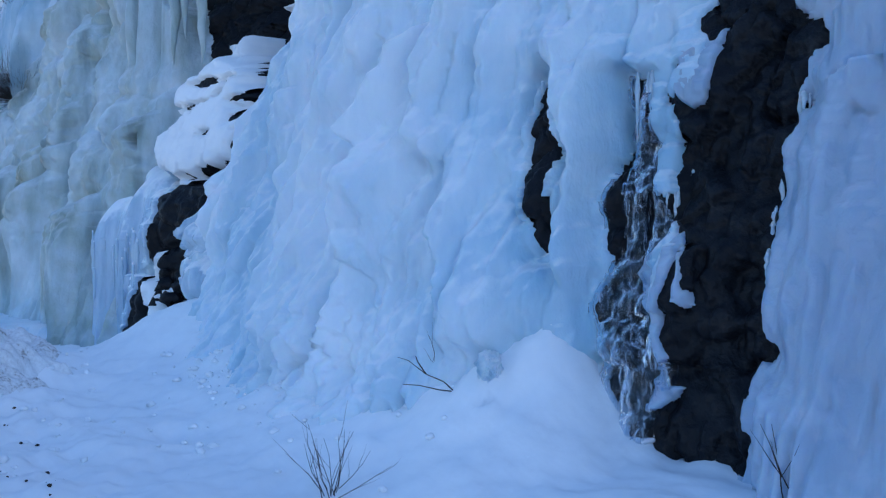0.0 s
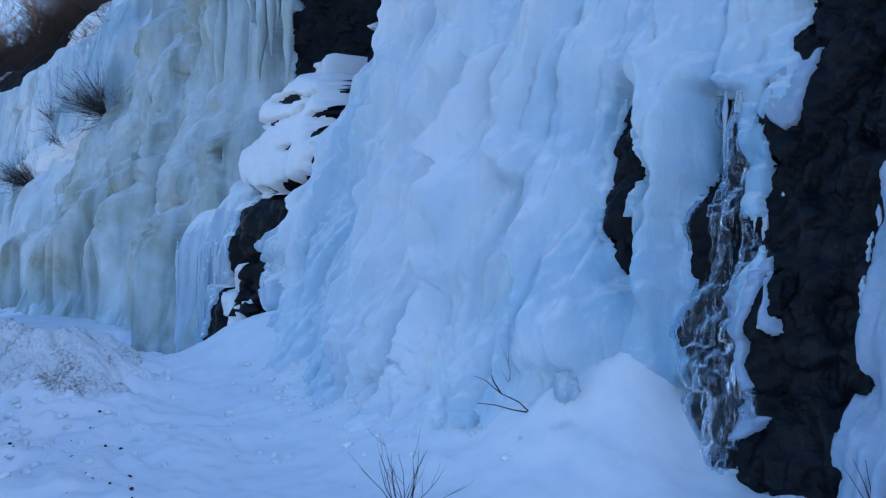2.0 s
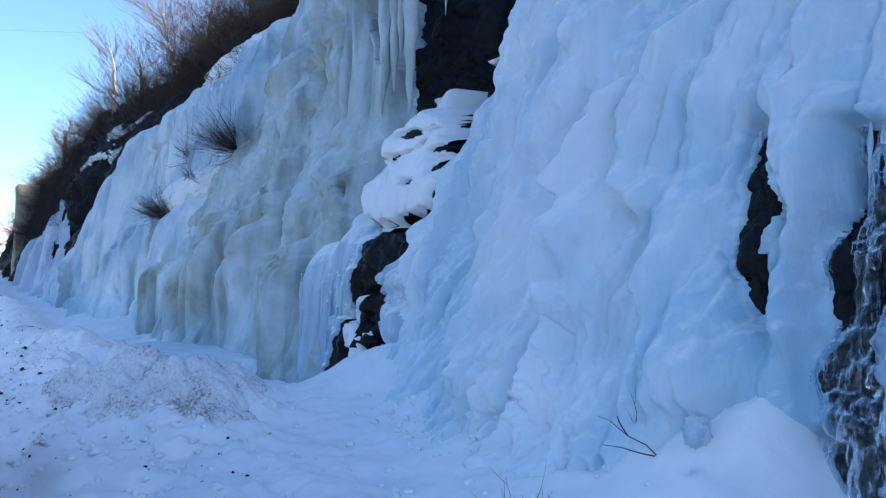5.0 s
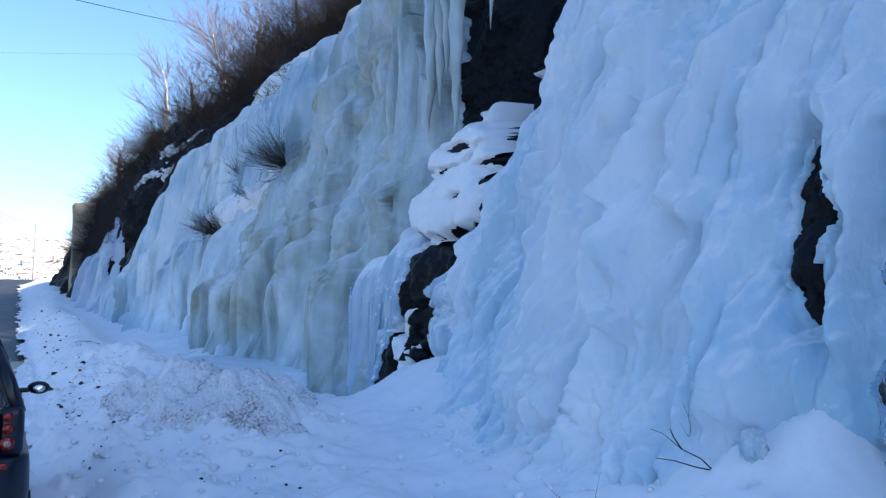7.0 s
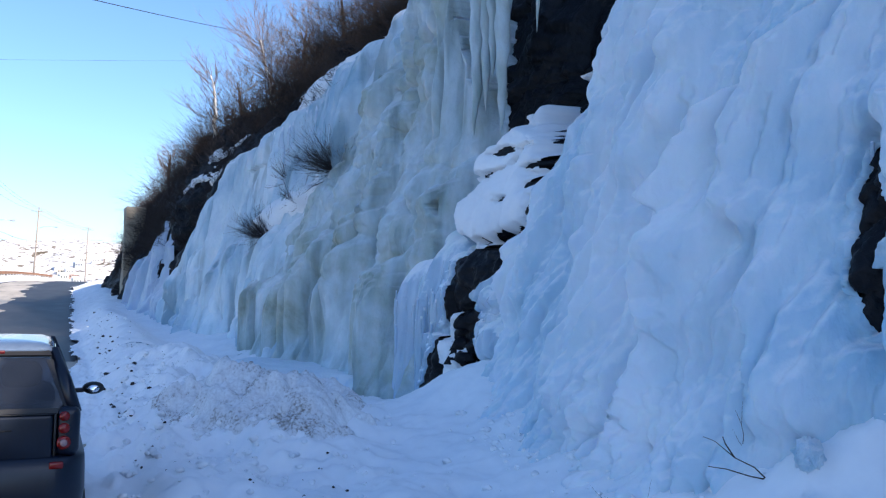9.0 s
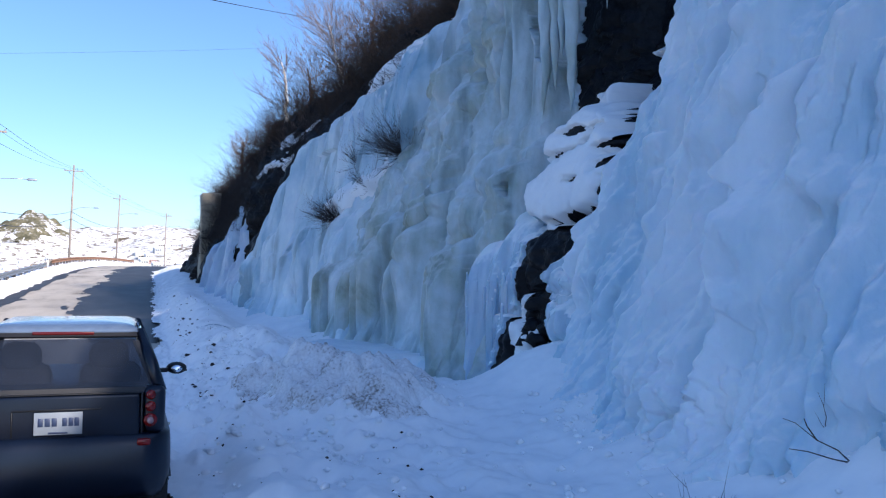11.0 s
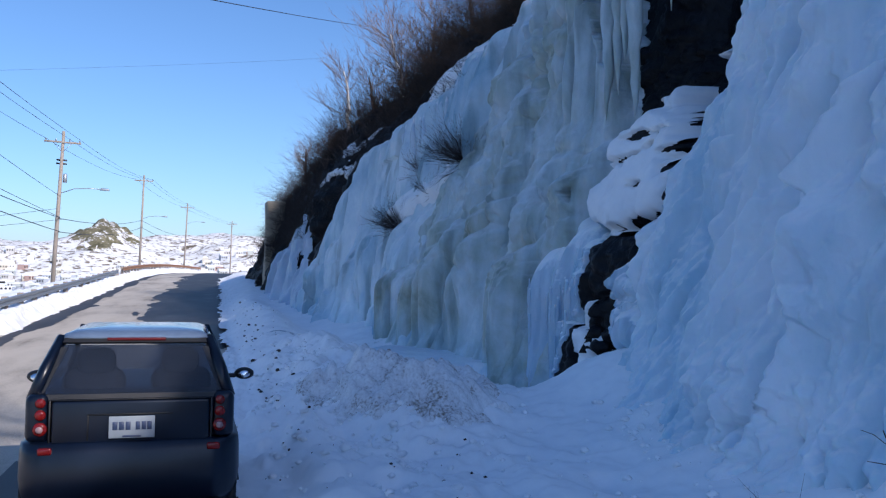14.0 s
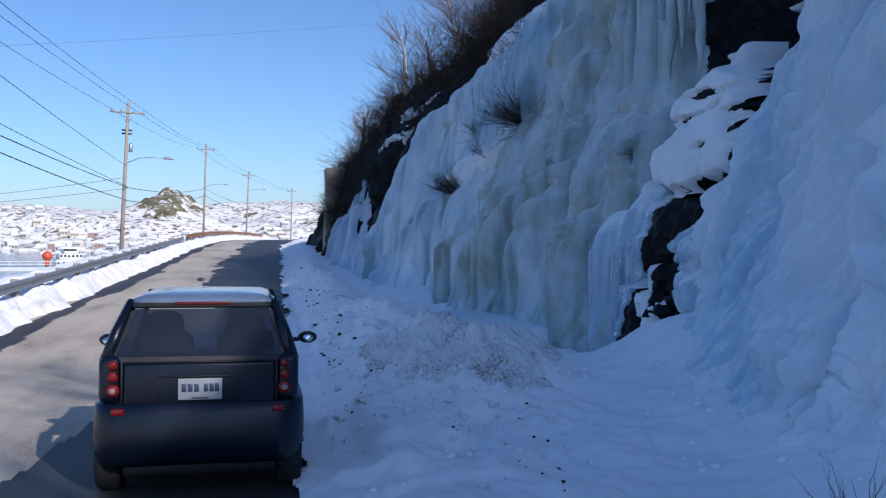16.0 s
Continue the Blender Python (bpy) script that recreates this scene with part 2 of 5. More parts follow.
def glaze_material(name):
    """Thin clear ice over rock: see-through where it is clear, milky in upright streaks and spots."""
    m, t, b = material(name, 0.12)
    nodes, link = t.nodes, t.links.new
    co, mp = nodes.new("ShaderNodeTexCoord"), nodes.new("ShaderNodeMapping")
    mp.inputs["Scale"].default_value = (1, 1, 0.14)
    link(co.outputs["Object"], mp.inputs["Vector"])
    n1, n2 = nodes.new("ShaderNodeTexNoise"), nodes.new("ShaderNodeTexNoise")
    n1.inputs["Scale"].default_value, n1.inputs["Detail"].default_value, n1.inputs["Roughness"].default_value = 24.0, 6.0, 0.7
    n2.inputs["Scale"].default_value, n2.inputs["Detail"].default_value = 22.0, 4.0
    link(mp.outputs[0], n1.inputs["Vector"])
    link(co.outputs["Object"], n2.inputs["Vector"])
    mx = nodes.new("ShaderNodeMix")
    mx.inputs[0].default_value = 0.2
    link(n1.outputs["Fac"], mx.inputs[2])
    link(n2.outputs["Fac"], mx.inputs[3])
    rg = nodes.new("ShaderNodeMapRange")
    rg.inputs[1].default_value, rg.inputs[2].default_value, rg.inputs[3].default_value, rg.inputs[4].default_value = 0.48, 0.72, 1.0, 0.35
    link(mx.outputs[0], rg.inputs[0])
    link(rg.outputs[0], b.inputs["Transmission Weight"])
    bp = nodes.new("ShaderNodeBump")
    bp.inputs["Strength"].default_value, bp.inputs["Distance"].default_value = 0.4, 0.02
    link(mx.outputs[0], bp.inputs["Height"])
    link(bp.outputs["Normal"], b.inputs["Normal"])
    b.inputs["Base Color"].default_value = (0.6, 0.7, 0.84, 1)
    b.inputs["IOR"].default_value = 1.31
    return m


PALE = [(0.3, (0.8, 0.86, 0.9)), (0.5, (0.95, 0.97, 1.0)), (0.7, (1.0, 1.0, 1.0))]
STRONG = [(0.34, (0.56, 0.6, 0.6)), (0.46, (0.85, 0.89, 0.9)), (0.6, (1.0, 1.0, 1.0))]
ICE = ice_material("blue_white_ice", [(0.32, (0.4, 0.57, 0.7)), (0.44, (0.58, 0.7, 0.79)), (0.54, (0.72, 0.79, 0.85)), (0.68, (0.86, 0.885, 0.91))], PALE, 0.5, 0.7, 1.8, bump=0.6, sss=0.15)
ICE_RIGHT = ice_material("milky_ice", [(0.25, (0.33, 0.4, 0.52)), (0.5, (0.43, 0.5, 0.61)), (0.8, (0.58, 0.63, 0.71))], PALE, 0.9, 0.5, 3.0, bump=0.5, ripples=0.5, frost=0.2)
ICE_YELLOW = ice_material("stained_ice", [(0.32, (0.27, 0.3, 0.25)), (0.42, (0.4, 0.45, 0.41)), (0.5, (0.47, 0.53, 0.53)), (0.58, (0.54, 0.61, 0.64)), (0.72, (0.69, 0.75, 0.79))], STRONG, 1.1, 0.6, 2.4, bump=0.8, frost=0.25, sss=0.12)
ICE_CLEAR = ice_material("clear_icicle", [(0.3, (0.36, 0.47, 0.6)), (0.5, (0.52, 0.61, 0.7)), (0.7, (0.7, 0.77, 0.83))], PALE, 2.0, 0.3, 4.0, 0.14, 0.2, bump=0.4, ripples=0.6, frost=0.9)
ICE_FLUTED = ice_material("white_fluted_ice", [(0.32, (0.36, 0.5, 0.62)), (0.45, (0.56, 0.66, 0.74)), (0.55, (0.7, 0.77, 0.82)), (0.7, (0.84, 0.87, 0.9))], STRONG, 0.7, 0.6, 2.4, bump=0.7, sss=0.1, frost=0.4)
GLAZE_ICE = glaze_material("clear_glaze_ice")
SNOW = mottled("snow", [(0.3, (0.82, 0.84, 0.87)), (0.7, (0.93, 0.935, 0.94))], 1.5, rough=0.85, bump=0.35, bump_scale=9.0, dist=0.03, spec=0.25)
SNOW_DIRTY = mottled("dirty_snow", [(0.33, (0.14, 0.12, 0.1)), (0.41, (0.4, 0.385, 0.37)), (0.47, (0.68, 0.68, 0.69)), (0.6, (0.82, 0.83, 0.84)), (0.8, (0.9, 0.905, 0.91))], 1.7, rough=0.9, bump=0.4, bump_scale=30.0, dist=0.02, fine=0.4, spec=0.2)
ROCK = mottled("dark_rock", [(0.3, (0.002, 0.002, 0.004)), (0.47, (0.005, 0.0055, 0.008)), (0.6, (0.01, 0.0105, 0.013)), (0.74, (0.034, 0.029, 0.026))], 2.6, rough=0.5, bump=0.9, bump_scale=9.0, dist=0.09, spec=0.2, fine=0.4)
WOOD = mottled("weathered_pole_wood", [(0.3, (0.22, 0.18, 0.14)), (0.7, (0.42, 0.36, 0.29))], 3.0, (1, 1, 0.15), rough=0.85, bump=0.3)
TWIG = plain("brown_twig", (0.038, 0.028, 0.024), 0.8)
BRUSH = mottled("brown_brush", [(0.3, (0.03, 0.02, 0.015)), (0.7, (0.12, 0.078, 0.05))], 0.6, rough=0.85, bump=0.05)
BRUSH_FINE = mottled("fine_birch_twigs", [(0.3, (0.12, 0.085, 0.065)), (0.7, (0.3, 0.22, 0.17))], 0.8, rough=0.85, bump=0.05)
BARK = mottled("pale_birch_bark", [(0.3, (0.3, 0.27, 0.24)), (0.5, (0.72, 0.68, 0.6))], 5.0, rough=0.8, bump=0.2)
STEEL = plain("galvanised_steel", (0.42, 0.44, 0.46), 0.45, 0.7)
RUST = mottled("rusted_rail", [(0.3, (0.25, 0.12, 0.06)), (0.7, (0.42, 0.24, 0.13))], 4.0, rough=0.8, bump=0.2)
BLACK = plain("black_plastic", (0.012, 0.012, 0.013), 0.5)
WIRE = plain("dark_wire", (0.03, 0.03, 0.032), 0.6)

# ---------- the lie of the land ----------
FOOT_Y = (-9, 3, 6, 9, 12, 15, 18, 23, 28, 34, 46)
FOOT_X = (5.1, 4.9, 5.0, 5.05, 4.95, 4.5, 4.0, 2.9, 2.2, 1.7, 1.5)
# behind the camera the unseen cliff stands higher, set to shade the car
TOP_Y = (-30, 0, 6, 10, 13, 18, 21, 25, 29, 36, 46)
TOP_Z = (12.0, 12.0, 10.0, 7.8, 7.2, 6.9, 6.1, 5.0, 3.7, 2.9, 2.6)


# the slope above the ice: how far it leans back, and how high it goes
STEEP_Y = (18, 24, 27, 31, 36)
STEEP = (0.75, 0.7, 0.58, 0.38, 0.4)
CROWN = (2.9, 3.0, 3.3, 3.7, 2.6)


def foot(y):
    """Where the cliff's foot stands."""
    return (np.interp(y - 0.8, FOOT_Y, FOOT_X) + np.interp(y, FOOT_Y, FOOT_X) + np.interp(y + 0.8, FOOT_Y, FOOT_X)) / 3


def top(y):
    return (np.interp(y - 1, TOP_Y, TOP_Z) + np.interp(y + 1, TOP_Y, TOP_Z)) / 2


def road_z(y):
    """The road climbs gently to a crest."""
    return -0.08 + 0.034 * np.clip(y - 14, 0, None) - 0.00034 * np.clip(y - 45, 0, None) ** 2


def bend(y):
    """How far the road swings to the right."""
    return 0.0011 * np.clip(y - 55, 0, None) ** 2


# outline of the snowy ledge in the gully, as (y, z) on the face
LEDGE = [(11.32, 3.83), (10.86, 4.02), (10.74, 4.24), (10.19, 4.01), (9.95, 3.84), (10.0, 3.71), (9.69, 3.53), (9.89, 3.45), (10.02, 3.38), (9.6, 3.3), (9.53, 2.99), (9.6, 2.76), (9.95, 2.68), (10.28, 2.58), (10.53, 2.51), (10.8, 2.49), (11.11, 2.56), (11.37, 2.78), (11.45, 3.1), (11.02, 3.34), (11.41, 3.62)]


def cliff_x(y, z):
    """The rock's face."""
    h = top(y)
    x = foot(y) + 0.3 * np.minimum(z, h) + np.interp(y, STEEP_Y, STEEP) * np.clip(z - h, 0, None) + 4.0 * np.clip(z - h - np.interp(y, STEEP_Y, CROWN), 0, None)
    d1, d2, who = cells(y * 1.1 + 0.3 * z, z * 0.8, 5)
    e1, e2, eho = cells(y * 3.1 + 7, z * 2.3 + 0.5 * y, 6)
    g1, g2, gho = cells(y * 5.5 + 3, z * 4.6 + 11, 9)
    x = x + 0.07 * (gho - 0.5) - 0.06 * np.minimum(g2 - g1, 0.4)
    calm = 1 - 0.75 * smooth(1.8, 2.3, y) * smooth(4.7, 4.2, y)
    x = x + 0.34 * calm * (who - 0.5) + 0.15 * (eho - 0.5) - 0.16 * np.minimum(d2 - d1, 0.5) - 0.09 * np.minimum(e2 - e1, 0.4) + 0.045 * fbm(y * 5, z * 5, 3) + 0.22 * calm * fbm(y * 0.5, z * 0.5, 8, 2)
    # the gully's upper rock stands back, its lower rock forward
    x = x + 0.75 * np.exp(-(((y - 10.1) / 1.0) ** 2)) * smooth(3.0, 4.2, z)
    x = x - 0.35 * np.exp(-(((y - 10.9) / 1.0) ** 2)) * smooth(2.6, 2.2, z) + 0.25 * np.exp(-(((y - 10.5) / 1.2) ** 2) - (((z - 3.4) / 0.7) ** 2))
    # the rock comes forward behind the slot in the ice
    x = x - 0.5 * np.exp(-(((y - 4.08) / 0.28) ** 4) - (((z - 2.25) / 0.85) ** 4))
    # a ramp of rock under the snowy ledge
    near = (np.abs(y - 10.5) < 1.6) & (np.abs(z - 3.4) < 1.3)
    if near.any():
        w = np.zeros(x.shape)
        w[near] = smooth(-0.12, 0.12, inside(LEDGE, y[near], z[near]))
        ramp = foot(y) + 0.3 * z - np.interp(y, (9.6, 11.8), (0.36, 0.62)) + 0.16 * (x - foot(y) - 0.3 * z)
        x = x * (1 - w) + ramp * w
    return x


y, z = np.meshgrid(np.concatenate([np.arange(-27, -9, 0.6), np.arange(-9, 1.5, 0.15), np.arange(1.5, 4.6, 0.02), np.arange(4.6, 14.05, 0.04)]), np.concatenate([np.arange(-0.6, 5.6, 0.025), np.arange(5.6, 10.6, 0.08), np.arange(10.6, 17.0, 0.4)]), indexing="ij")
cliff = sheet("wall_rock_near", cliff_x(y, z), y, z, ROCK)
tagged(cliff, "dark fractured rock cliff beside the road", "rock cliff", kind="structure")
y, z = np.meshgrid(np.arange(14, 47, 0.1), np.arange(-0.6, 10.6, 0.08), indexing="ij")
cliff = sheet("wall_rock_far", cliff_x(y, z), y, z, ROCK)
tagged(cliff, "dark rock cliff with brush on its upper slope", "rock cliff", kind="structure")


# ---------- ice ----------
def ice_x(y, z, outline, holes=(), thick=0.6, edge=0.25, wobble=0.05, flute=0.06, freq=3.0, seed=11, slant=0.0, lumpy=1.1, grain=0.02, flare=0.15, folds=(), lumps=()):
    """The front of a frozen sheet over the rock, and how thick it is. folds: (line, rise, width); lumps: (y, z, ry, rz, rise)."""
    wy = y + wobble * (fbm(y * 4, z * 4, seed + 3, 3) + 0.7 * fbm(y * 14, z * 1.8, seed + 7, 2))
    wz = z + wobble * (fbm(y * 4 + 50, z * 4, seed + 5, 3) + 1.3 * fbm(y * 11 + 20, z * 1.2, seed + 2, 2))
    sd = inside(outline, wy, wz)
    thick = thick(y, z) if callable(thick) else thick
    t = np.where(sd > 0, thick * (1 - np.exp(-np.maximum(sd, 0) / edge)), sd)
    body = smooth(0.0, 2.0 * edge, sd)
    for hole in holes:
        hd = -inside(hole, 0.75 * y + 0.25 * wy, 0.75 * z + 0.25 * wz)
        t = np.where(hd > 0, t * (1 - np.exp(-np.maximum(hd, 0) / 0.06)), hd)
        body = body * smooth(0.0, 0.12, hd)
    flow = y + slant * (z - 1.5) * smooth(4.2, 5.4, y) + 0.18 * vnoise(y * 0.7, z * 0.6, seed + 9) + 0.03 * vnoise(y * 3, z * 1.7, seed + 8)
    t = t + body * flute * (2.2 * (billow(flow * freq, z * 0.22, seed, 2) - 0.45) + 0.9 * (billow(flow * freq * 3.1, z * 0.45, seed + 1, 2) - 0.45))
    t = t + body * flute * (lumpy * fbm(y * 1.1, z * 0.8, seed + 2, 3) + 0.3 * fbm(y * 9, z * 5, seed + 6, 2)) + body * grain * fbm(flow * 4.5, z * 1.8, seed + 4, 4)
    t = t + body * flare * np.exp(-np.clip(z - 0.2, 0, None) / 0.35)
    for line, rise, width in folds:
        d, side = along(line, y, z)
        t = t + body * rise * np.where(side > 0, np.exp(-d / (2.2 * width)), np.exp(-((d / (0.45 * width)) ** 2)))
    for ly, lz, ry, rz, rise in lumps:
        q = ((y - ly) / ry) ** 2 + ((z - lz) / rz) ** 2
        t = t + body * rise * np.exp(-q * q * 0.6 - q * 0.3)
    return t, sd


def knobs(y, z, seed):
    """Rounded knobs packed together, 0 to 1."""
    d1, d2, who = cells(y + 0.25 * vnoise(y * 1.7, z * 1.7, seed), z + 0.25 * vnoise(y * 1.7 + 9, z * 1.7, seed + 1), seed)
    return np.sqrt(np.clip(1 - 1.6 * d1 * d1, 0, 1)) * (0.65 + 0.35 * who)


def ropes(y, z, freq, seed):
    """Round upright ropes of ice side by side, 0 to 1."""
    w = y + 0.05 * vnoise(y * 1.3, z * 0.9, seed) + 0.02 * vnoise(y * 5, z * 2.2, seed + 1)
    d1, d2, who = cells(w * freq, z * 0.22, seed)
    return np.sqrt(np.clip(1 - 2.2 * d1 * d1, 0, 1)) * (0.6 + 0.4 * who)


def drape(y, z, yc, zt, half, deep, lean=0.55, head=0.6):
    """How far one hanging fold stands out: a rounded head at zt, then a round column falling plumb."""
    u = (y - yc - 0.03 * np.sin(3 * z + 7 * yc)) / (half * (1 + 0.12 * np.sin(2.1 * z + 5 * yc)))
    over = np.clip((z - zt) / (head * half * 2), 0, 1)
    return (deep - 0.3 * lean * np.clip(zt - z, 0, None)) * np.sqrt(np.clip(1 - u * u, 0, 1)) * np.sqrt(1 - over * over)


def drapes(y, z, some, lean=0.55):
    out = np.zeros(y.shape)
    for yc, zt, half, deep in some:
        near = np.abs(y[:, 0] - yc) < 1.3 * half
        if near.any():
            out[near] = np.maximum(out[near], drape(y[near], z[near], yc, zt, half, deep, lean))
    return out


def random_drapes(seed, count, ys, ztop, spread, halves, deeps):
    rnd = random.Random(seed)
    return [(yc, float(ztop(yc)) - abs(rnd.gauss(0, spread)), rnd.uniform(*halves), rnd.uniform(*deeps)) for yc in (rnd.uniform(*ys) for _ in range(count))]


def base_x(y, z):
    return foot(y) + 0.3 * z


def ice_sheet(name, label, outline, ys, zs, step, mat, holes=(), streaks=None, follow=True, cling=False, grow=0.0, **shape):
    y, z = np.meshgrid(np.arange(*ys, step), np.arange(*zs, step), indexing="ij")
    t, sd = ice_x(y, z, outline, holes, **shape)
    t = np.where(t > 0, t, t + grow)
    if streaks is not None:
        t = streaks(y, z, t)
    rock = cliff_x(y, z)
    for axis in (0, 1):
        rock = np.minimum.reduce([np.take(rock, np.clip(np.arange(rock.shape[axis]) + k, 0, rock.shape[axis] - 1), axis) for k in (-2, -1, 0, 1, 2)])
    x = np.where(t > 0, np.minimum(base_x(y, z) - t, rock - np.minimum(t, 0.03)) if follow else base_x(y, z) - t, rock + 0.05)
    if cling:
        x = np.where(t > 0, rock - t, rock + 0.05)
    ob = sheet(name, x, y, z, mat, t > 0)
    FRONTS[ob.name] = (ys[0], zs[0], step, x)
    return tagged(ob, label, "snow" if mat is SNOW else "ice")


FRONTS = {}


def front(ob, y, z):
    """The surface of an ice sheet at a place on the face."""
    y0, z0, step, x = FRONTS[ob.name]
    i, j = int((y - y0) / step), int((z - z0) / step)
    return float(x[min(max(i, 0), x.shape[0] - 1), min(max(j, 0), x.shape[1] - 1)])


# frozen sheets of the near face
MAIN = [(9.1, 6.4), (8.77, 4.88), (8.68, 4.63), (8.66, 4.37), (8.78, 4.17), (9.07, 3.96), (9.21, 3.73), (9.38, 3.52), (9.60, 3.40), (9.53, 3.20), (9.58, 2.72), (9.78, 2.54), (9.85, 2.36), (9.81, 2.02), (9.63, 1.58), (9.45, 1.23), (9.56, 0.97), (9.81, 0.81)] + [(8.44, -0.40), (5.00, -0.00), (3.69, 0.39), (3.29, 0.38), (2.91, 0.38)] + [(3.19, 0.26), (3.06, 0.44), (2.94, 0.68), (3.08, 0.85), (3.09, 1.00), (3.05, 1.27), (3.05, 1.61), (3.16, 1.73), (3.27, 1.69), (3.30, 1.96), (3.16, 1.97), (3.14, 2.34), (3.27, 2.65), (3.10, 2.73), (2.97, 2.82), (2.97, 3.16), (3.20, 3.27), (3.06, 3.44), (3.08, 3.97)]
SLOT = [(4.24, 2.92), (4.18, 2.98), (4.09, 2.86), (3.94, 2.46), (3.85, 2.31), (3.90, 2.14), (3.90, 1.97), (3.88, 1.75), (3.88, 1.59), (3.95, 1.56), (4.03, 1.84), (4.13, 2.16), (4.20, 2.54)]
GLAZE = [(3.66, 2.92), (3.44, 2.88), (3.36, 2.40), (3.32, 2.11), (3.17, 1.71), (3.30, 1.51), (3.15, 1.21), (3.06, 0.92), (2.97, 0.75), (3.03, 0.49), (3.13, 0.31), (3.26, 0.31), (3.37, 0.51), (3.53, 0.79), (3.60, 1.18), (3.57, 1.50), (3.69, 2.00), (3.61, 2.30)]
EYE_HOLE = [(3.13, 3.04), (3.21, 2.98), (3.27, 2.76), (3.27, 2.95)]
FOLD_A = [(5.08, 3.72), (5.38, 3.25), (5.58, 2.60), (5.40, 2.34), (5.50, 1.75), (5.41, 1.60), (5.60, 1.07)]
FOLD_B = [(6.26, 2.94), (6.24, 2.44), (5.91, 2.06)]
FOLD_C = [(5.12, 3.22), (4.98, 2.55), (4.69, 2.30), (4.58, 1.75)]
FOLD_D = [(7.05, 3.46), (7.24, 2.93), (7.38, 2.28), (7.21, 1.69), (7.39, 0.94)]
FOLD_E = [(3.99, 3.26), (3.89, 2.62), (3.74, 2.23), (3.86, 1.94), (3.64, 1.30)]
PIT = [(6.07, 2.86), (5.97, 2.88), (5.88, 2.86), (5.88, 2.79), (6.00, 2.79)]
HOLLOW = [(5.95, 2.84)]


def main_thick(y, z):
    return np.interp(y, (3.1, 3.5, 3.9, 4.5), (0.14, 0.17, 0.36, 0.62))


PILLARS = random_drapes(35, 46, (3.3, 4.1), lambda v: random.uniform(1.0, 3.4), 0.1, (0.03, 0.1), (0.04, 0.13))
PILLARS += random_drapes(36, 26, (4.5, 8.6), lambda v: random.uniform(1.4, 4.6), 0.1, (0.15, 0.4), (0.05, 0.13))


def near_drips(y, z, t):
    """Thin columns beside the slot, soft lumps, frozen spray at the foot."""
    body = smooth(0.0, 0.12, t)
    t = t + body * (drapes(y, z, PILLARS, 0.1) - 0.03) + body * smooth(3.6, 4.4, y) * (0.06 * (knobs(y * 2.3 + 0.2 * z, z * 1.5, 41) - 0.5) + 0.05 * (ropes(y + 0.12 * z, z, 3.5, 53) - 0.5) + 0.025 * (ropes(y + 0.1 * z, z, 9, 54) - 0.5) + 0.02 * fbm(y * 7, z * 6, 55, 3))
    t = t + body * smooth(4.2, 3.9, y) * (0.07 * (ropes(y, z, 8, 58) - 0.5) + 0.035 * (ropes(y, z, 18, 59) - 0.5))
    spray = np.exp(-(((y - 5.9) / 1.2) ** 2)) * smooth(1.4, 0.5, z) * body
    return t + spray * (0.26 * (knobs(y * 4.2, z * 3.8, 42) - 0.35) + 0.14 * knobs(y * 9, z * 8, 43))


ice_sheet("ice_fall", "broad blue-white frozen sheet with folds over dark rock", MAIN, (2.7, 10.4), (-0.3, 6.3), 0.017, ICE,
          holes=(SLOT, GLAZE, EYE_HOLE, PIT), streaks=near_drips, thick=main_thick, edge=0.2, flute=0.12, grain=0.012, flare=0.4, freq=1.5, seed=11, slant=0.3, lumpy=1.5,
          folds=((FOLD_A, 0.55, 0.22), (FOLD_B, 0.3, 0.16), (FOLD_C, 0.22, 0.22), (FOLD_D, 0.24, 0.3), (FOLD_E, 0.14, 0.12)),
          lumps=tuple((a, b, c, d, e) for (a, b), (c, d, e) in zip(HOLLOW + [(6.43, 0.95), (4.05, 1.45), (4.32, 1.11), (3.55, 2.87), (2.85, 2.06), (2.71, 1.42)], ((0.14, 0.1, -0.4), (0.5, 0.4, 0.12), (0.4, 0.5, 0.15), (0.4, 0.25, 0.15), (0.3, 0.6, 0.12), (0.1, 0.3, 0.12), (0.12, 0.25, 0.12)))))


def glaze_runs(y, z, t):
    """Upright runs of clear ice with the rock bare between some of them."""
    n = fbm(y * 15 + 0.4 * np.sin(3 * z), z * 1.5, 21, 3)
    bare = smooth(0.35, 0.6, fbm(y * 13, z * 1.1 + 5, 26, 3)) * smooth(1.4, 1.7, z)
    return np.where(t > 0, t + 0.03 * n + 0.025 * ropes(y, z, 16, 44) - 0.25 * bare, t)


ice_sheet("ice_glaze", "clear glaze of ice with dark rock showing through", GLAZE, (2.8, 3.9), (0.1, 3.1), 0.011, GLAZE_ICE, streaks=glaze_runs, grow=0.05, thick=0.1, edge=0.05, wobble=0.03, flute=0.015, freq=9.0, flare=0.0, seed=18)

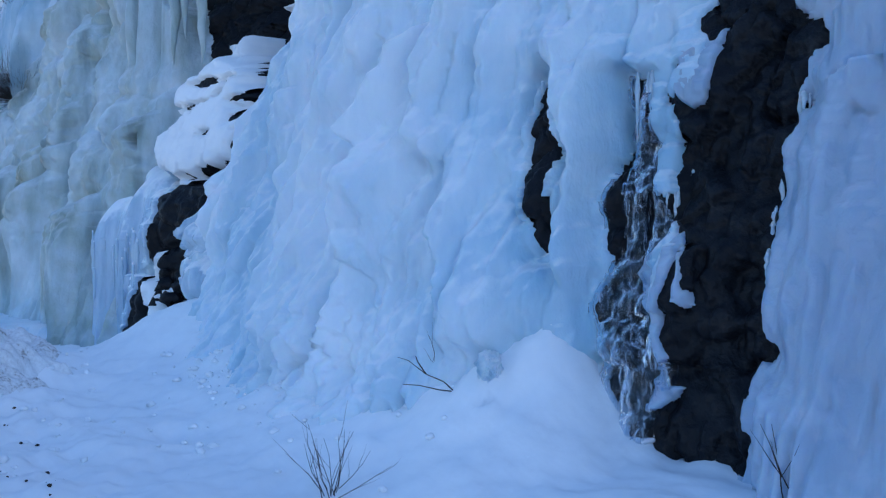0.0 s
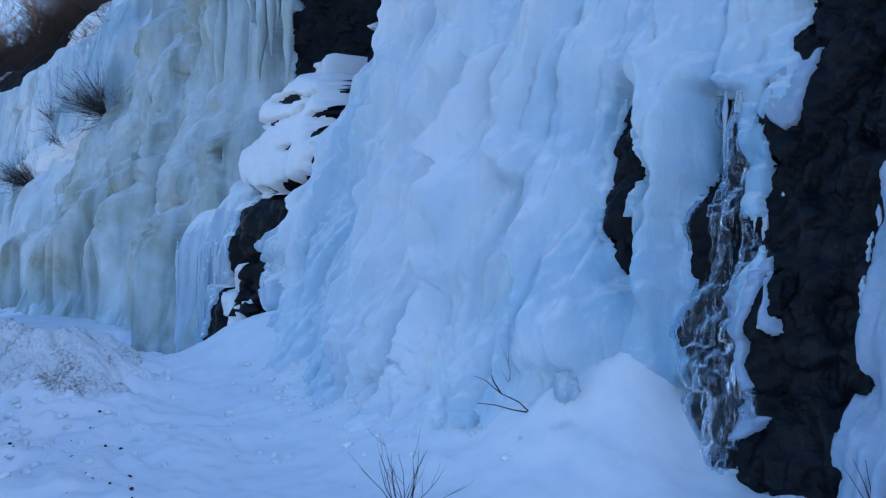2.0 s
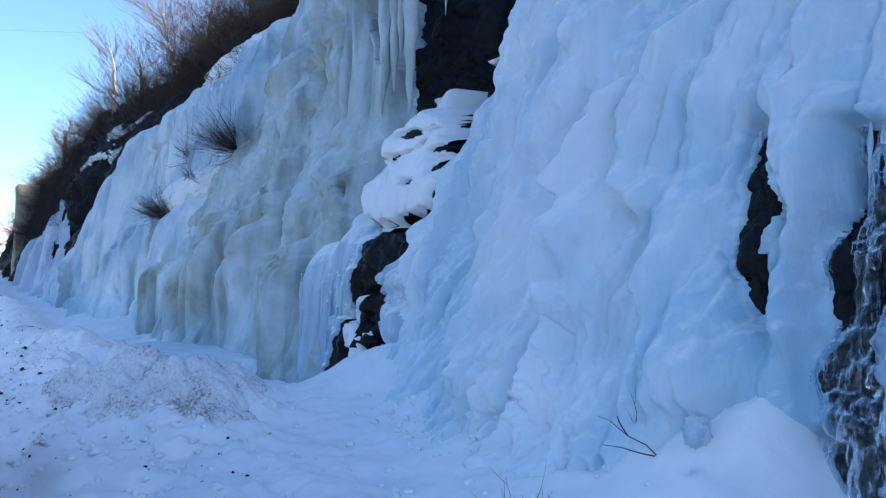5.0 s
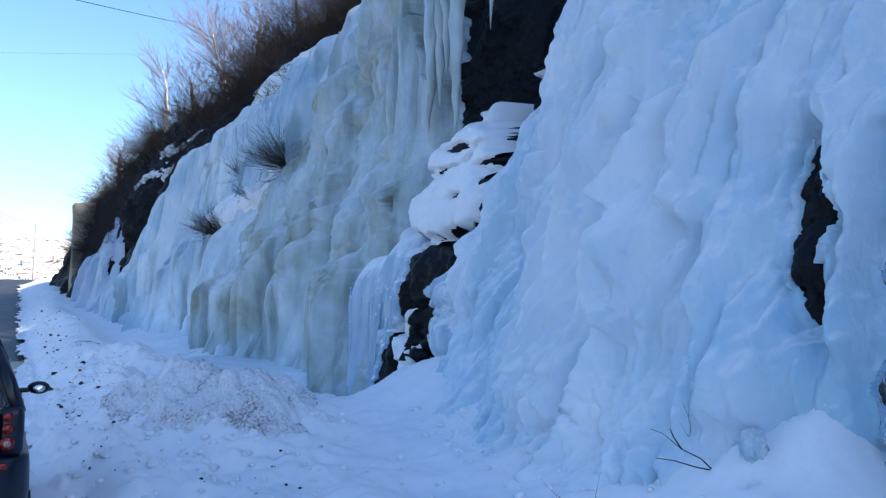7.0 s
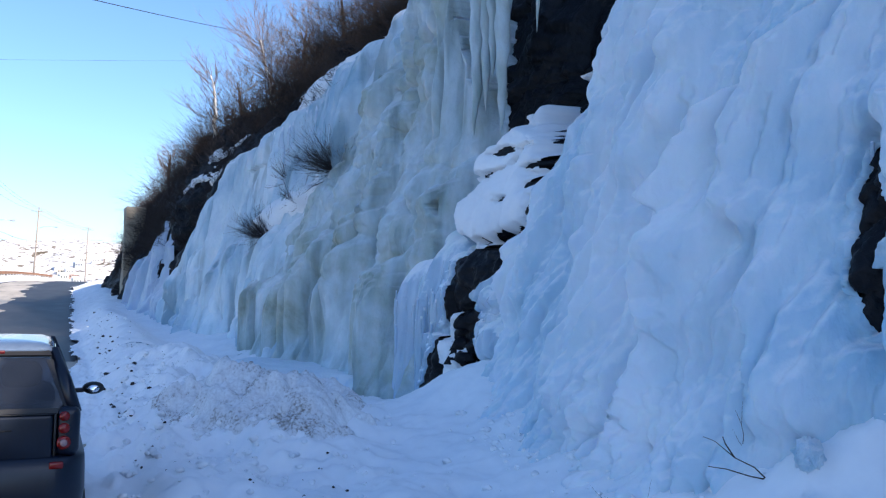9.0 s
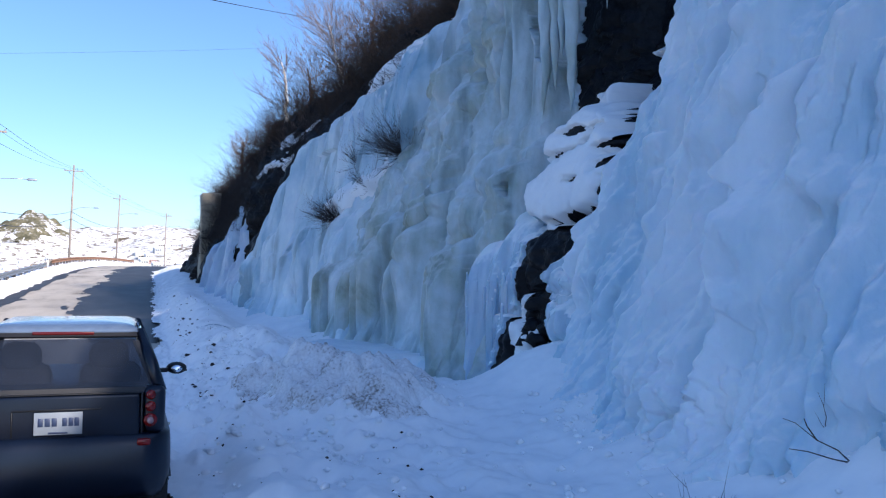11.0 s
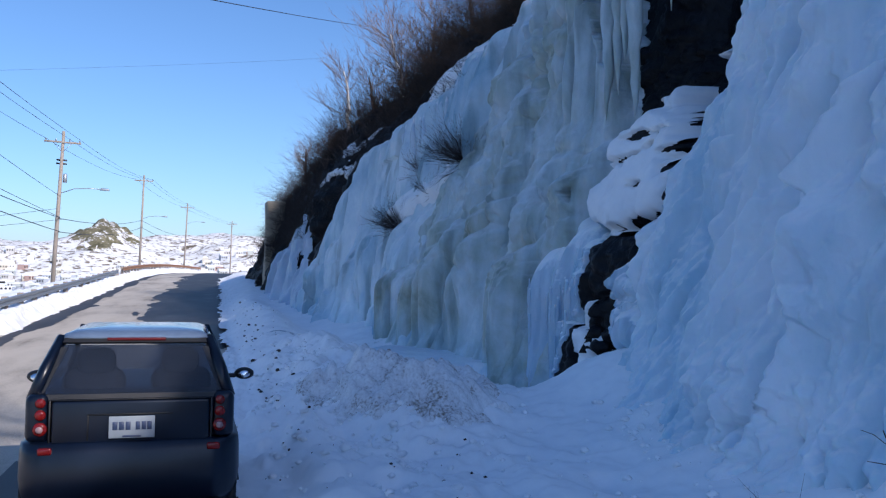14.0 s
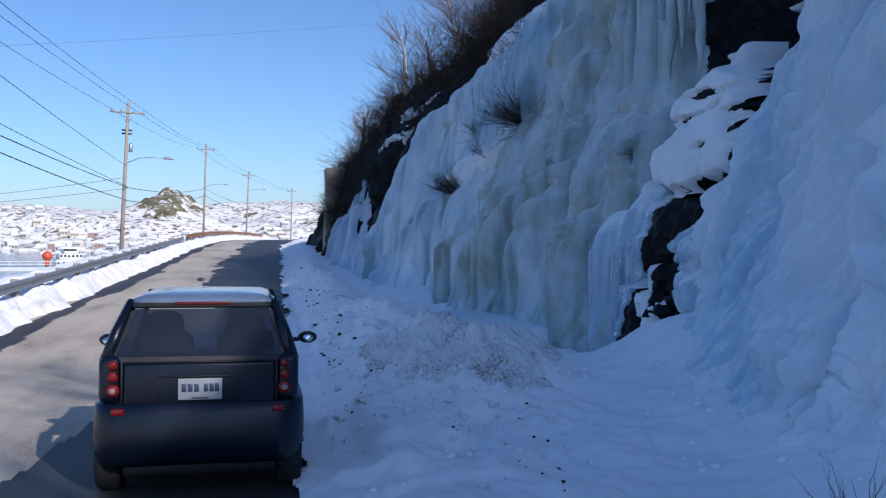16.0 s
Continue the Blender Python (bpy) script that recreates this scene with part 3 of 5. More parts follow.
RIGHT = [(2.59, 3.83), (2.47, 3.40), (2.36, 3.22), (2.25, 3.08), (2.22, 2.88), (2.28, 2.70), (2.30, 2.61), (2.19, 2.49), (2.35, 2.24), (2.38, 1.77), (2.35, 1.23), (2.27, 0.95), (2.38, 0.85), (2.32, 0.40), (2.33, 0.14)] + [(1.2, -0.4), (-8.5, -0.4), (-8.5, 6.6), (2.2, 6.6)]
ice_sheet("ice_fall", "milky white frozen sheet beside bare dark rock", RIGHT, (-8.4, 3.2), (-0.3, 5.4), 0.022, ICE_RIGHT,
          streaks=lambda y, z, t: t + smooth(0.0, 0.15, t) * (drapes(y, z, random_drapes(37, 90, (-2.0, 2.6), lambda v: random.uniform(0.6, 4.6), 0.1, (0.04, 0.16), (0.04, 0.12)), 0.1) - 0.03),
          thick=0.5, edge=0.25, flute=0.055, freq=3.0, seed=14)

# two small rounded mounds of ice, one over the other, low in the gully
for line, yc, zc in (([(10.21, 1.64), (10.20, 1.83), (10.03, 1.98), (9.66, 2.07), (9.32, 1.57), (9.76, 1.49), (10.12, 1.40)], 9.95, 1.72), ([(10.05, 1.12), (10.12, 1.36), (9.89, 1.50), (9.43, 1.55), (9.22, 1.20), (9.39, 0.95), (9.66, 0.79), (9.86, 0.84)], 9.8, 1.2)):
    ice_sheet("frozen_mound", "small rounded mound of ice over a low rock", line, (8.8, 10.7), (0.5, 2.3), 0.02, ICE_CLEAR,
              streaks=lambda y, z, t: t + smooth(0.0, 0.15, t) * 0.08 * (ropes(y, z, 7, 45) - 0.5), thick=0.48, edge=0.1, flute=0.02, freq=7.0, flare=0.0, seed=17, lumps=((yc, zc, 0.4, 0.3, 0.1),))

# snow-white crust and strips of ice left on the bare rock
for line, thick in (([(3.20, 3.03), (2.92, 3.15), (2.92, 2.82), (2.94, 2.66), (3.06, 2.61), (3.19, 2.74)], 0.1), ([(3.22, 1.61), (3.01, 1.72), (2.98, 1.52), (3.01, 1.21), (3.04, 1.06), (2.96, 0.89), (3.04, 0.84), (3.16, 1.09), (3.35, 1.43)], 0.1), ([(3.05, 0.88), (2.97, 0.70), (2.87, 0.70), (2.98, 0.54), (3.08, 0.47), (3.04, 0.69)], 0.08), ([(2.98, 1.67), (2.93, 1.56), (2.83, 1.28), (2.91, 1.24), (2.92, 1.44)], 0.05)):
    ice_sheet("ice_strip", "thin strip of ice stuck to bare dark rock", line, (2.6, 3.5), (0.3, 3.4), 0.012, ICE_RIGHT, thick=thick, edge=0.05, wobble=0.025, flute=0.012, freq=9.0, flare=0.0, seed=16)

# the stained fall
YELLOW = [(16.57, 8.56), (15.23, 7.16), (16.22, 5.99), (16.52, 5.32), (17.49, 4.24), (18.17, 3.42), (19.21, 2.82), (19.66, 1.77), (18.97, 0.49), (17.82, -0.50), (13.79, -0.3), (11.6, -0.3), (11.5, 2.0), (11.5, 3.0), (11.5, 3.6), (11.6, 4.0), (11.47, 4.19), (12.06, 5.26), (12.99, 7.31)]
ARCH = [(11.92, 3.19), (11.92, 2.96), (12.10, 3.11)]
# lobes of the fall, each falling plumb from a rounded head: middle y, half width, front x, head z, height of the head, depth
LOBES = ((13.1, 0.75, 4.2, 1.6, 0.75, 1.2), (14.5, 0.6, 4.15, 1.75, 0.9, 0.9), (15.25, 0.7, 4.0, 1.35, 0.8, 0.9), (16.3, 0.65, 3.85, 1.7, 0.8, 0.9), (17.2, 0.5, 3.7, 1.2, 0.8, 0.7),
         (18.3, 0.75, 3.5, 1.45, 0.6, 0.8), (13.3, 0.75, 4.85, 2.6, 0.9, 1.1), (14.3, 0.6, 4.75, 3.0, 1.0, 1.0), (15.1, 0.6, 4.45, 2.5, 0.9, 1.0), (15.8, 0.6, 4.3, 2.2, 0.8, 0.9), (16.6, 0.6, 4.2, 2.45, 0.7, 0.8),
         (12.15, 0.5, 5.0, 3.1, 0.5, 0.8), (12.75, 0.45, 5.1, 3.2, 0.8, 0.8), (15.7, 0.6, 4.7, 3.5, 0.9, 0.8), (16.3, 0.5, 4.6, 3.1, 0.8, 0.7), (14.6, 0.8, 5.1, 4.3, 1.1, 0.9), (13.7, 0.6, 5.25, 4.0, 1.0, 0.9), (15.4, 0.7, 5.1, 5.1, 1.0, 0.8))
PIPES = ((11.95, 0.16, 5.75), (12.25, 0.24, 5.66), (12.6, 0.22, 5.6), (12.95, 0.28, 5.58), (13.35, 0.24, 5.6), (13.75, 0.3, 5.58), (14.25, 0.34, 5.55))


def lobe_front(y, z, lobes, k=0.06):
    """The foremost of the lobes at each place, melted into one another."""
    total = np.zeros(y.shape)
    for yc, half, xf, zt, head, deep in lobes:
        w = y + 0.1 * vnoise(y * 1.1 + yc, z * 0.8, 9)
        u = np.clip(np.abs(w - yc) / half, 0, 1)
        over = np.clip((z + 0.12 * vnoise(y * 2.2, z * 2.2, 12) - zt) / head, 0, 1)
        x = xf + deep * (1 - (1 - u * u) ** 0.75 * np.sqrt(1 - over * over)) + 0.04 * vnoise(z * 1.2 + yc, y * 2.0, 11)
        total = total + np.exp(-np.clip(x - 3.0, 0, 6) / k) * ((u < 1) & (over < 1))
    return 3.0 - k * np.log(total + 1e-60)


def stained_folds(y, z, t):
    """Plumb fluted tiers with knobbly frozen spray above and between them."""
    body = smooth(0.02, 0.25, t)
    x = np.minimum(base_x(y, z) - t, lobe_front(y, z, LOBES))
    x = np.minimum(x, lobe_front(y, z, [(a, h, f, 9.0, 0.5, 1.2 * h) for a, h, f in PIPES], 0.03))
    pipes = smooth(13.9, 13.4, y + 0.3 * (z - 4)) * smooth(4.0, 4.4, z)
    up = smooth(1.2, 2.3, z + 0.25 * vnoise(y * 1.3, z * 1.3, 13)) * (1 - pipes)
    rough = 0.24 * (knobs(y * 1.3, z * 1.5, 27) - 0.5) + 0.13 * (knobs(y * 2.5, z * 2.9, 28) - 0.5) + 0.06 * (knobs(y * 5, z * 5.5, 29) - 0.5)
    runs = 0.26 * (ropes(y, z, 1.5, 46) - 0.5) + 0.13 * (ropes(y, z, 3.4, 47) - 0.5) + 0.05 * (ropes(y, z, 8.0, 51) - 0.5)
    x = x - body * (up * rough + (1 - 0.6 * up) * (1 - 0.5 * pipes) * runs)
    return np.where(t > 0, base_x(y, z) - x, t)


ice_sheet("ice_fall", "bulging yellow-green stained ice fall with rounded lumps", YELLOW, (10.9, 21.5), (-0.3, 8.0), 0.027, ICE_YELLOW,
          holes=(ARCH,), streaks=stained_folds, thick=0.5, edge=0.2, flute=0.02, freq=1.3, lumpy=1.5, grain=0.01, seed=19)

# snow lying on the slanting ledge of the gully, and the curtain of icicles under it


def drifted(y, z, t):
    """Thin wind-packed snow, broken by points of rock towards its upper edge."""
    n = fbm(y * 2.6 + 2 * z, z * 5.5, 12, 4)
    line = z - np.interp(y, (9.6, 10.5, 11.4), (3.7, 3.55, 3.5))
    return np.where(t > 0, t + 0.02 * fbm(y * 2, z * 5, 16, 3) - 0.3 * smooth(0.3, 0.6, n) * np.exp(-((line / 0.28) ** 2)) - 0.2 * smooth(0.65, 0.8, n), t)


ice_sheet("snow_ledge", "snow lying on a slanting rock ledge", LEDGE, (8.4, 13.3), (1.5, 4.6), 0.025, SNOW,
          streaks=drifted, cling=True, thick=0.1, edge=0.08, wobble=0.09, flute=0.005, freq=2.0, flare=0.0, seed=7)
for line, thick in (([(10.79, 4.43), (10.30, 4.46), (10.24, 4.26), (9.87, 4.00), (9.98, 3.86), (10.25, 3.94), (10.43, 4.05), (10.39, 4.21)], 0.3), ([(9.25, 4.08), (8.75, 4.09), (8.64, 4.12), (8.77, 4.00), (8.95, 3.91), (9.24, 4.00)], 0.45), ([(9.54, 4.81), (9.44, 4.89), (9.36, 4.81), (9.49, 4.76)], 0.3), ([(9.20, 4.99), (8.92, 4.86), (8.77, 4.69), (9.04, 4.78)], 0.4), ([(9.09, 4.61), (8.99, 4.67), (8.74, 4.56), (8.63, 4.46), (8.90, 4.55)], 0.4), ([(10.44, 1.40), (10.32, 1.48), (10.40, 1.22), (10.36, 1.03), (10.18, 0.89), (9.92, 0.98), (9.91, 0.84), (10.28, 0.60), (10.36, 0.81), (10.49, 1.10)], 0.5)):
    ice_sheet("snow_patch", "small patch of snow clinging to dark rock", [(a + 0.2, b) for a, b in line], (8.4, 11.2), (0.4, 5.2), 0.025, SNOW, thick=thick, edge=0.06, wobble=0.06, flute=0.02, freq=3.0, flare=0.0, seed=13)


def hanging(y, z, t):
    """A plumb curtain of ropes and icicles under a rounded lip."""
    x = lobe_front(y, z, ((12.1, 0.6, 4.68, 1.5, 1.0, 0.95), (11.6, 0.6, 4.82, 1.6, 1.1, 1.0), (11.15, 0.5, 4.98, 1.6, 1.2, 1.0), (12.5, 0.45, 4.72, 1.35, 0.9, 0.8)), 0.05)
    low = smooth(2.1, 1.5, z)
    x = x - (0.25 + 0.75 * low) * (0.2 * (ropes(y, z, 2.6, 48) - 0.5) + 0.16 * (ropes(y, z, 6.0, 49) - 0.5))
    return np.where(t > 0, np.maximum(0.02, base_x(y, z) - x), t)


CURTAIN = [(13.00, 1.95), (12.60, 2.35), (11.95, 2.7), (11.34, 2.8), (10.93, 2.4), (10.80, 1.60), (10.85, 1.21), (10.90, 0.94), (11.10, 0.53), (11.30, 0.05), (12.40, 0.02), (13.00, 0.6)]
ice_sheet("ice_curtain", "curtain of thin blue icicles below a snowy ledge", CURTAIN, (10.6, 13.3), (-0.2, 3.0), 0.016, ICE_CLEAR, streaks=hanging,
          thick=0.5, edge=0.12, flute=0.05, freq=4.5, seed=9)

# white ice and terrace farther on
WHITE = [(15.91, 7.85), (16.43, 7.21), (18.73, 6.84), (19.10, 6.34), (20.04, 6.02), (21.37, 5.65), (23.42, 5.32), (23.87, 4.80), (24.48, 3.62), (25.66, 2.06), (25.65, 0.80), (22.66, -0.35), (14.06, -0.05), (17.63, 2.77), (16.33, 4.70), (15.27, 6.71)]
WHITE_DRAPES = random_drapes(32, 75, (15.2, 24.5), lambda v: np.interp(v, (15, 16.4, 18.7, 21.4, 23.4, 24.6), (7.6, 7.2, 6.7, 5.5, 5.1, 4.0)), 0.3, (0.14, 0.34), (0.25, 0.5))
WHITE_DRAPES += random_drapes(33, 50, (17.0, 27.0), lambda v: np.interp(v, (17, 20, 24, 27), (3.0, 2.9, 2.4, 1.4)), 0.5, (0.2, 0.5), (0.2, 0.4))


def organ_pipes(y, z, t):
    return t + smooth(0.0, 0.2, t) * (drapes(y, z, WHITE_DRAPES, 0.4) - 0.12 + 0.6 * (ropes(y, z, 0.9, 50) - 0.5) + 0.26 * (ropes(y, z, 2.2, 51) - 0.5) + 0.08 * (knobs(y * 2.0, z * 1.6, 52) - 0.5))


ice_sheet("ice_fall", "white fluted ice below a brushy slope", WHITE, (14.0, 33.0), (-0.3, 8.2), 0.035, ICE_FLUTED,
          streaks=organ_pipes, thick=0.3, edge=0.2, flute=0.03, freq=2.1, lumpy=1.2, seed=23)
RIM = [(20.64, 6.07), (20.17, 6.72), (19.30, 7.13), (18.31, 7.25), (16.96, 7.47), (16.09, 7.75), (15.56, 7.29), (16.36, 6.93), (18.27, 6.76), (19.29, 6.33), (20.17, 5.82)]


def tufts(y, z, t):
    return t - 0.35 * smooth(-0.1, 0.5, fbm(y * 2.2, z * 3.0, 18, 4))


ice_sheet("snow_drift", "patchy snow along the upper edge of the ice", RIM, (14.0, 22.0), (4.8, 8.0), 0.05, SNOW, streaks=tufts, thick=0.45, edge=0.15, wobble=0.08, flute=0.03, freq=2.0, seed=6)
rnd = random.Random(57)
for k in range(16):
    py = rnd.uniform(15.5, 29.0)
    pz = float(top(np.array(py))) + rnd.uniform(0.15, 0.9) * (1.0 if k < 10 else 2.2)
    w, h, tilt = rnd.uniform(0.3, 0.9), rnd.uniform(0.06, 0.2), rnd.uniform(-0.3, 0.1)
    line = [(py + w * math.cos(a) * rnd.uniform(0.6, 1.1), pz + h * math.sin(a) * rnd.uniform(0.6, 1.1) + tilt * w * math.cos(a)) for a in (0.0, 0.9, 1.8, 2.7, 3.6, 4.5, 5.4)]
    ice_sheet("snow_patch", "small patch of snow lying on the brushy slope", line, (py - 1.3, py + 1.3), (pz - 0.6, pz + 0.6), 0.04, SNOW, cling=True, thick=0.08, edge=0.06, wobble=0.08, flute=0.01, flare=0.0, seed=k)
TERRACE = [(20.94, 3.17), (20.38, 3.56), (19.46, 4.04), (18.18, 4.31), (17.28, 4.20), (17.24, 3.83), (17.85, 3.45), (18.93, 2.91), (20.10, 2.79), (20.94, 2.96)]
ice_sheet("snow_terrace", "snow lying on a step in the ice face", TERRACE, (15.0, 23.0), (1.8, 5.2), 0.05, SNOW,
          thick=0.75, edge=0.3, wobble=0.07, flute=0.05, freq=1.5, seed=5)
END = [(28.48, 3.69), (28.75, 3.42), (31.08, 2.92), (33.49, 2.51), (33.22, 0.82), (31.80, -0.37), (23.61, 0.18), (27.13, 2.07), (27.27, 2.98)]
ice_sheet("ice_fall", "thin white ice with dark gaps at the cliff's end", END, (24.0, 44.0), (-0.3, 5.0), 0.07, ICE_RIGHT,
          streaks=lambda y, z, t: t + smooth(0.0, 0.2, t) * (drapes(y, z, random_drapes(34, 40, (25, 42), lambda v: np.interp(v, (27, 33, 42), (3.6, 2.6, 1.6)), 0.5, (0.2, 0.5), (0.2, 0.5)), 0.3) - 0.2) - 0.35 * smooth(0.2, 0.6, fbm(y * 0.9, z * 0.3, 3, 3)),
          thick=0.4, edge=0.2, flute=0.04, freq=1.3, seed=29)


# ---------- ground ----------
def pile(x, y):
    """The ploughed heap, 0 to 1."""
    a = np.exp(-(((x - 2.1 + 0.25 * (y - 9.6)) / 0.9) ** 2) - (((y - 9.6) / 1.25) ** 2))
    return a + 0.55 * np.exp(-(((x - 3.1) / 0.6) ** 2) - (((y - 10.6) / 0.7) ** 2))


def ground_z(x, y):
    """Snowy shoulder between the road and the cliff."""
    f = foot(y)
    edge = 0.25
    base = road_z(y) + 0.05 + 0.1 * smooth(edge, edge + 0.6, x)
    apron = 0.55 * smooth(f - 2.0, f + 0.1, x) * smooth(12.5, 9.5, y) + 0.35 * smooth(f - 1.2, f + 0.2, x) * smooth(14, 18, y)
    h = base + apron
    h = h + 0.38 * np.exp(-(((x - 4.95) / 0.42) ** 2) - (((y - 3.84) / np.where(y < 3.84, 0.3, 0.4)) ** 2)) + 0.08 * np.exp(-(((x - 4.6) / 0.6) ** 2) - (((y - 4.2) / 0.6) ** 2))
    h = h - 0.35 * smooth(3.6, 2.9, y) * smooth(f - 1.5, f, x) + 0.3 * np.exp(-(((x - f) / 0.9) ** 2) - (((y - 9.6) / 1.1) ** 2))
    # ploughed bank
    h = h + 0.5 * pile(x, y)
    h = h + 0.55 * np.exp(-(((x - 1.9) / 0.8) ** 2) - (((y - 14.5) / 2.6) ** 2)) + 0.5 * np.exp(-(((x - 1.3) / 0.6) ** 2) - (((y - 21) / 4.0) ** 2))
    h = h + 0.4 * np.exp(-(((x - 1.1) / 0.5) ** 2) - (((y - 28) / 6.0) ** 2))
    # frozen pool under the stained fall
    pool = np.exp(-(((x - 3.7) / 0.9) ** 4) - (((y - 13.0) / 2.0) ** 4))
    h = h * (1 - 0.8 * pool) + 0.8 * pool * 0.16
    rough = np.exp(-(((x - 1.6) / 1.4) ** 2) - (((y - 11.5) / 5.5) ** 2))
    h = h + (0.03 + 0.13 * rough) * fbm(x * 2.2, y * 2.2, 31, 4) + 0.09 * rough * billow(x * 5, y * 5, 33, 3)
    h = h + 0.016 * fbm(x * 5, y * 5, 35, 4) + smooth(f - 1.1, f - 0.5, x) * smooth(3.2, 4.0, y) * smooth(8.5, 7.0, y) * (0.09 * knobs(x * 3.2, y * 3.2, 56) + 0.05 * knobs(x * 8, y * 8, 57))
    # wheel ruts by the car
    rut = np.exp(-(((x - 0.75 - 0.1 * np.sin(y * 0.6)) / 0.16) ** 2)) * smooth(3, 5, y) * smooth(14, 9, y)
    track = np.exp(-(((x - 0.42 - 0.06 * np.sin(y * 0.5)) / 0.1) ** 2)) * smooth(1, 3, y) * smooth(26, 16, y)
    h = h - 0.08 * rut - 0.05 * track + 0.03 * smooth(2.2, 0.4, x) * billow(x * 9, y * 3, 34, 3)
    return np.maximum(h, road_z(y) + 0.05 + 0.012 * fbm(x * 6, y * 6, 30, 2))


def verge(x, y):
    """Ragged edge of the snow on the asphalt."""
    return x > 0.16 + 0.14 * fbm(x * 1.1, y * 1.3, 37, 3)


x, y = np.meshgrid(np.concatenate([np.arange(-0.2, 0.6, 0.02), np.arange(0.6, 6.6, 0.045)]), np.concatenate([np.arange(-28, -3, 0.3), np.arange(-3, 18, 0.045)]), indexing="ij")
snow = sheet("ground_snow_near", x + bend(y), y, ground_z(x, y), SNOW, verge(x, y))
tagged(snow, "trampled shaded snow on the road shoulder", "snow", kind="structure")
x, y = np.meshgrid(np.concatenate([np.arange(-0.3, 0.7, 0.025), np.arange(0.7, 6.6, 0.1)]), np.arange(18, 60, 0.1), indexing="ij")
snow = sheet("ground_snow_far", x + bend(y), y, ground_z(x, y), SNOW, verge(x, y))
tagged(snow, "snow along the foot of the cliff", "snow", kind="structure")
x, y = np.meshgrid(np.arange(0.5, 4.4, 0.03), np.arange(6.8, 13.0, 0.03), indexing="ij")
q = pile(x, y) + 0.18 * fbm(x * 2.4, y * 2.4, 22, 3)
heap = sheet("snow_mound", x, y, ground_z(x, y) - 0.03 + smooth(0.25, 0.6, q) * (0.15 * knobs(x * 2.6, y * 2.6, 24) + 0.1 * knobs(x * 6, y * 6, 26) + 0.045 * knobs(x * 14, y * 14, 27) + 0.02), SNOW_DIRTY, q > 0.28)
tagged(heap, "heap of ploughed snow dirty with gravel", "snow heap")
# frozen pool with a raised rim under the stained fall
x, y = np.meshgrid(np.arange(2.4, 5.2, 0.05), np.arange(11.8, 17.6, 0.05), indexing="ij")
q = ((x - 3.9) / 1.1) ** 4 + ((y - 14.7) / 1.9) ** 4 + 0.25 * fbm(x * 1.6, y * 1.6, 28, 4)
shelf = sheet("ice_shelf", x, y, 0.41 - 0.24 * smooth(0.8, 1.0, q) + 0.012 * fbm(x * 3, y * 3, 29, 3), ICE, q < 1.05)
tagged(shelf, "flat frozen pool at the foot of the stained ice", "ice")

# ---------- road, bank, guard rail side ----------
ASPHALT = mottled("asphalt", [(0.32, (0.1, 0.09, 0.072)), (0.4, (0.36, 0.315, 0.25)), (0.5, (0.5, 0.445, 0.36)), (0.7, (0.6, 0.54, 0.445))], 0.9, (1, 0.3, 1), rough=0.75, bump=0.2, bump_scale=60.0, dist=0.01)
x, y = np.meshgrid(np.linspace(-5.6, 1.0, 36), np.concatenate([np.arange(-30, 40, 0.5), np.arange(40, 240, 1.0)]), indexing="ij")
road = sheet("road", x + bend(y), y, road_z(y) + 0.015 * fbm(x * 0.8, y * 0.3, 2, 2) + 0.02 - 0.012 * (x + 2.2) ** 2 * 0.3, ASPHALT)
tagged(road, "grey salt-stained asphalt road climbing to a crest", "road", kind="structure")

# dark asphalt, for a wet edge and for shade painted on the road
WET_SHADE = mottled("wet_and_shade_asphalt", [(0.35, (0.02, 0.021, 0.024)), (0.6, (0.05, 0.05, 0.052)), (0.75, (0.13, 0.12, 0.11))], 1.2, (1, 0.4, 1), rough=0.6, bump=0.2, bump_scale=50.0, dist=0.01)
x, y = np.meshgrid(np.arange(-4.9, 0.9, 0.05), np.concatenate([np.arange(-11, 3, 0.2), np.arange(3, 11, 0.05), np.arange(11, 90, 0.2)]), indexing="ij")
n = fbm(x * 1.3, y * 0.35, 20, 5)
# left edge is wet; far lane and car terms paint in shade
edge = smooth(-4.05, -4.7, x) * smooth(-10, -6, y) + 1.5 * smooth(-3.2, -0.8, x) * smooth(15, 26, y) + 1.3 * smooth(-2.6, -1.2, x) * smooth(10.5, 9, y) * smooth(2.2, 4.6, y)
wet = sheet("road_wet_patch", x + bend(y), y, road_z(y) + 0.015 * fbm(x * 0.8, y * 0.3, 2, 2) + 0.026 - 0.012 * (x + 2.2) ** 2 * 0.3, WET_SHADE, edge + 0.4 * n > 0.52)
tagged(wet, "dark asphalt, wet along the left edge, painted shade up the lane and by the car", "wet asphalt", kind="structure")


def bank_z(u, y):
    """Snow bank beyond the road's left edge; u runs outwards."""
    h = 0.42 * smooth(0.0, 0.7, u) * (1 - 0.35 * smooth(1.0, 1.6, u)) - 9.0 * smooth(2.4, 16.0, u)
    return road_z(y) - 0.1 + h + (0.07 * fbm(u * 2.5, y * 1.2, 36, 4) + 0.09 * knobs(u * 3, y * 2.2, 38) + 0.05 * knobs(u * 7, y * 6, 39)) * smooth(0, 0.4, u)


u, y = np.meshgrid(np.concatenate([np.arange(0, 2.6, 0.05), np.linspace(2.7, 18, 14)]), np.concatenate([np.arange(-28, 5, 0.4), np.arange(5, 50, 0.07), np.arange(50, 90, 0.2), np.arange(90, 240, 1.0)]), indexing="ij")
bank = sheet("ground_snow_bank", -4.75 - u + bend(y) + 0.15 * fbm(u, y * 0.9, 39, 4), y, bank_z(u, y), SNOW, flip=True)
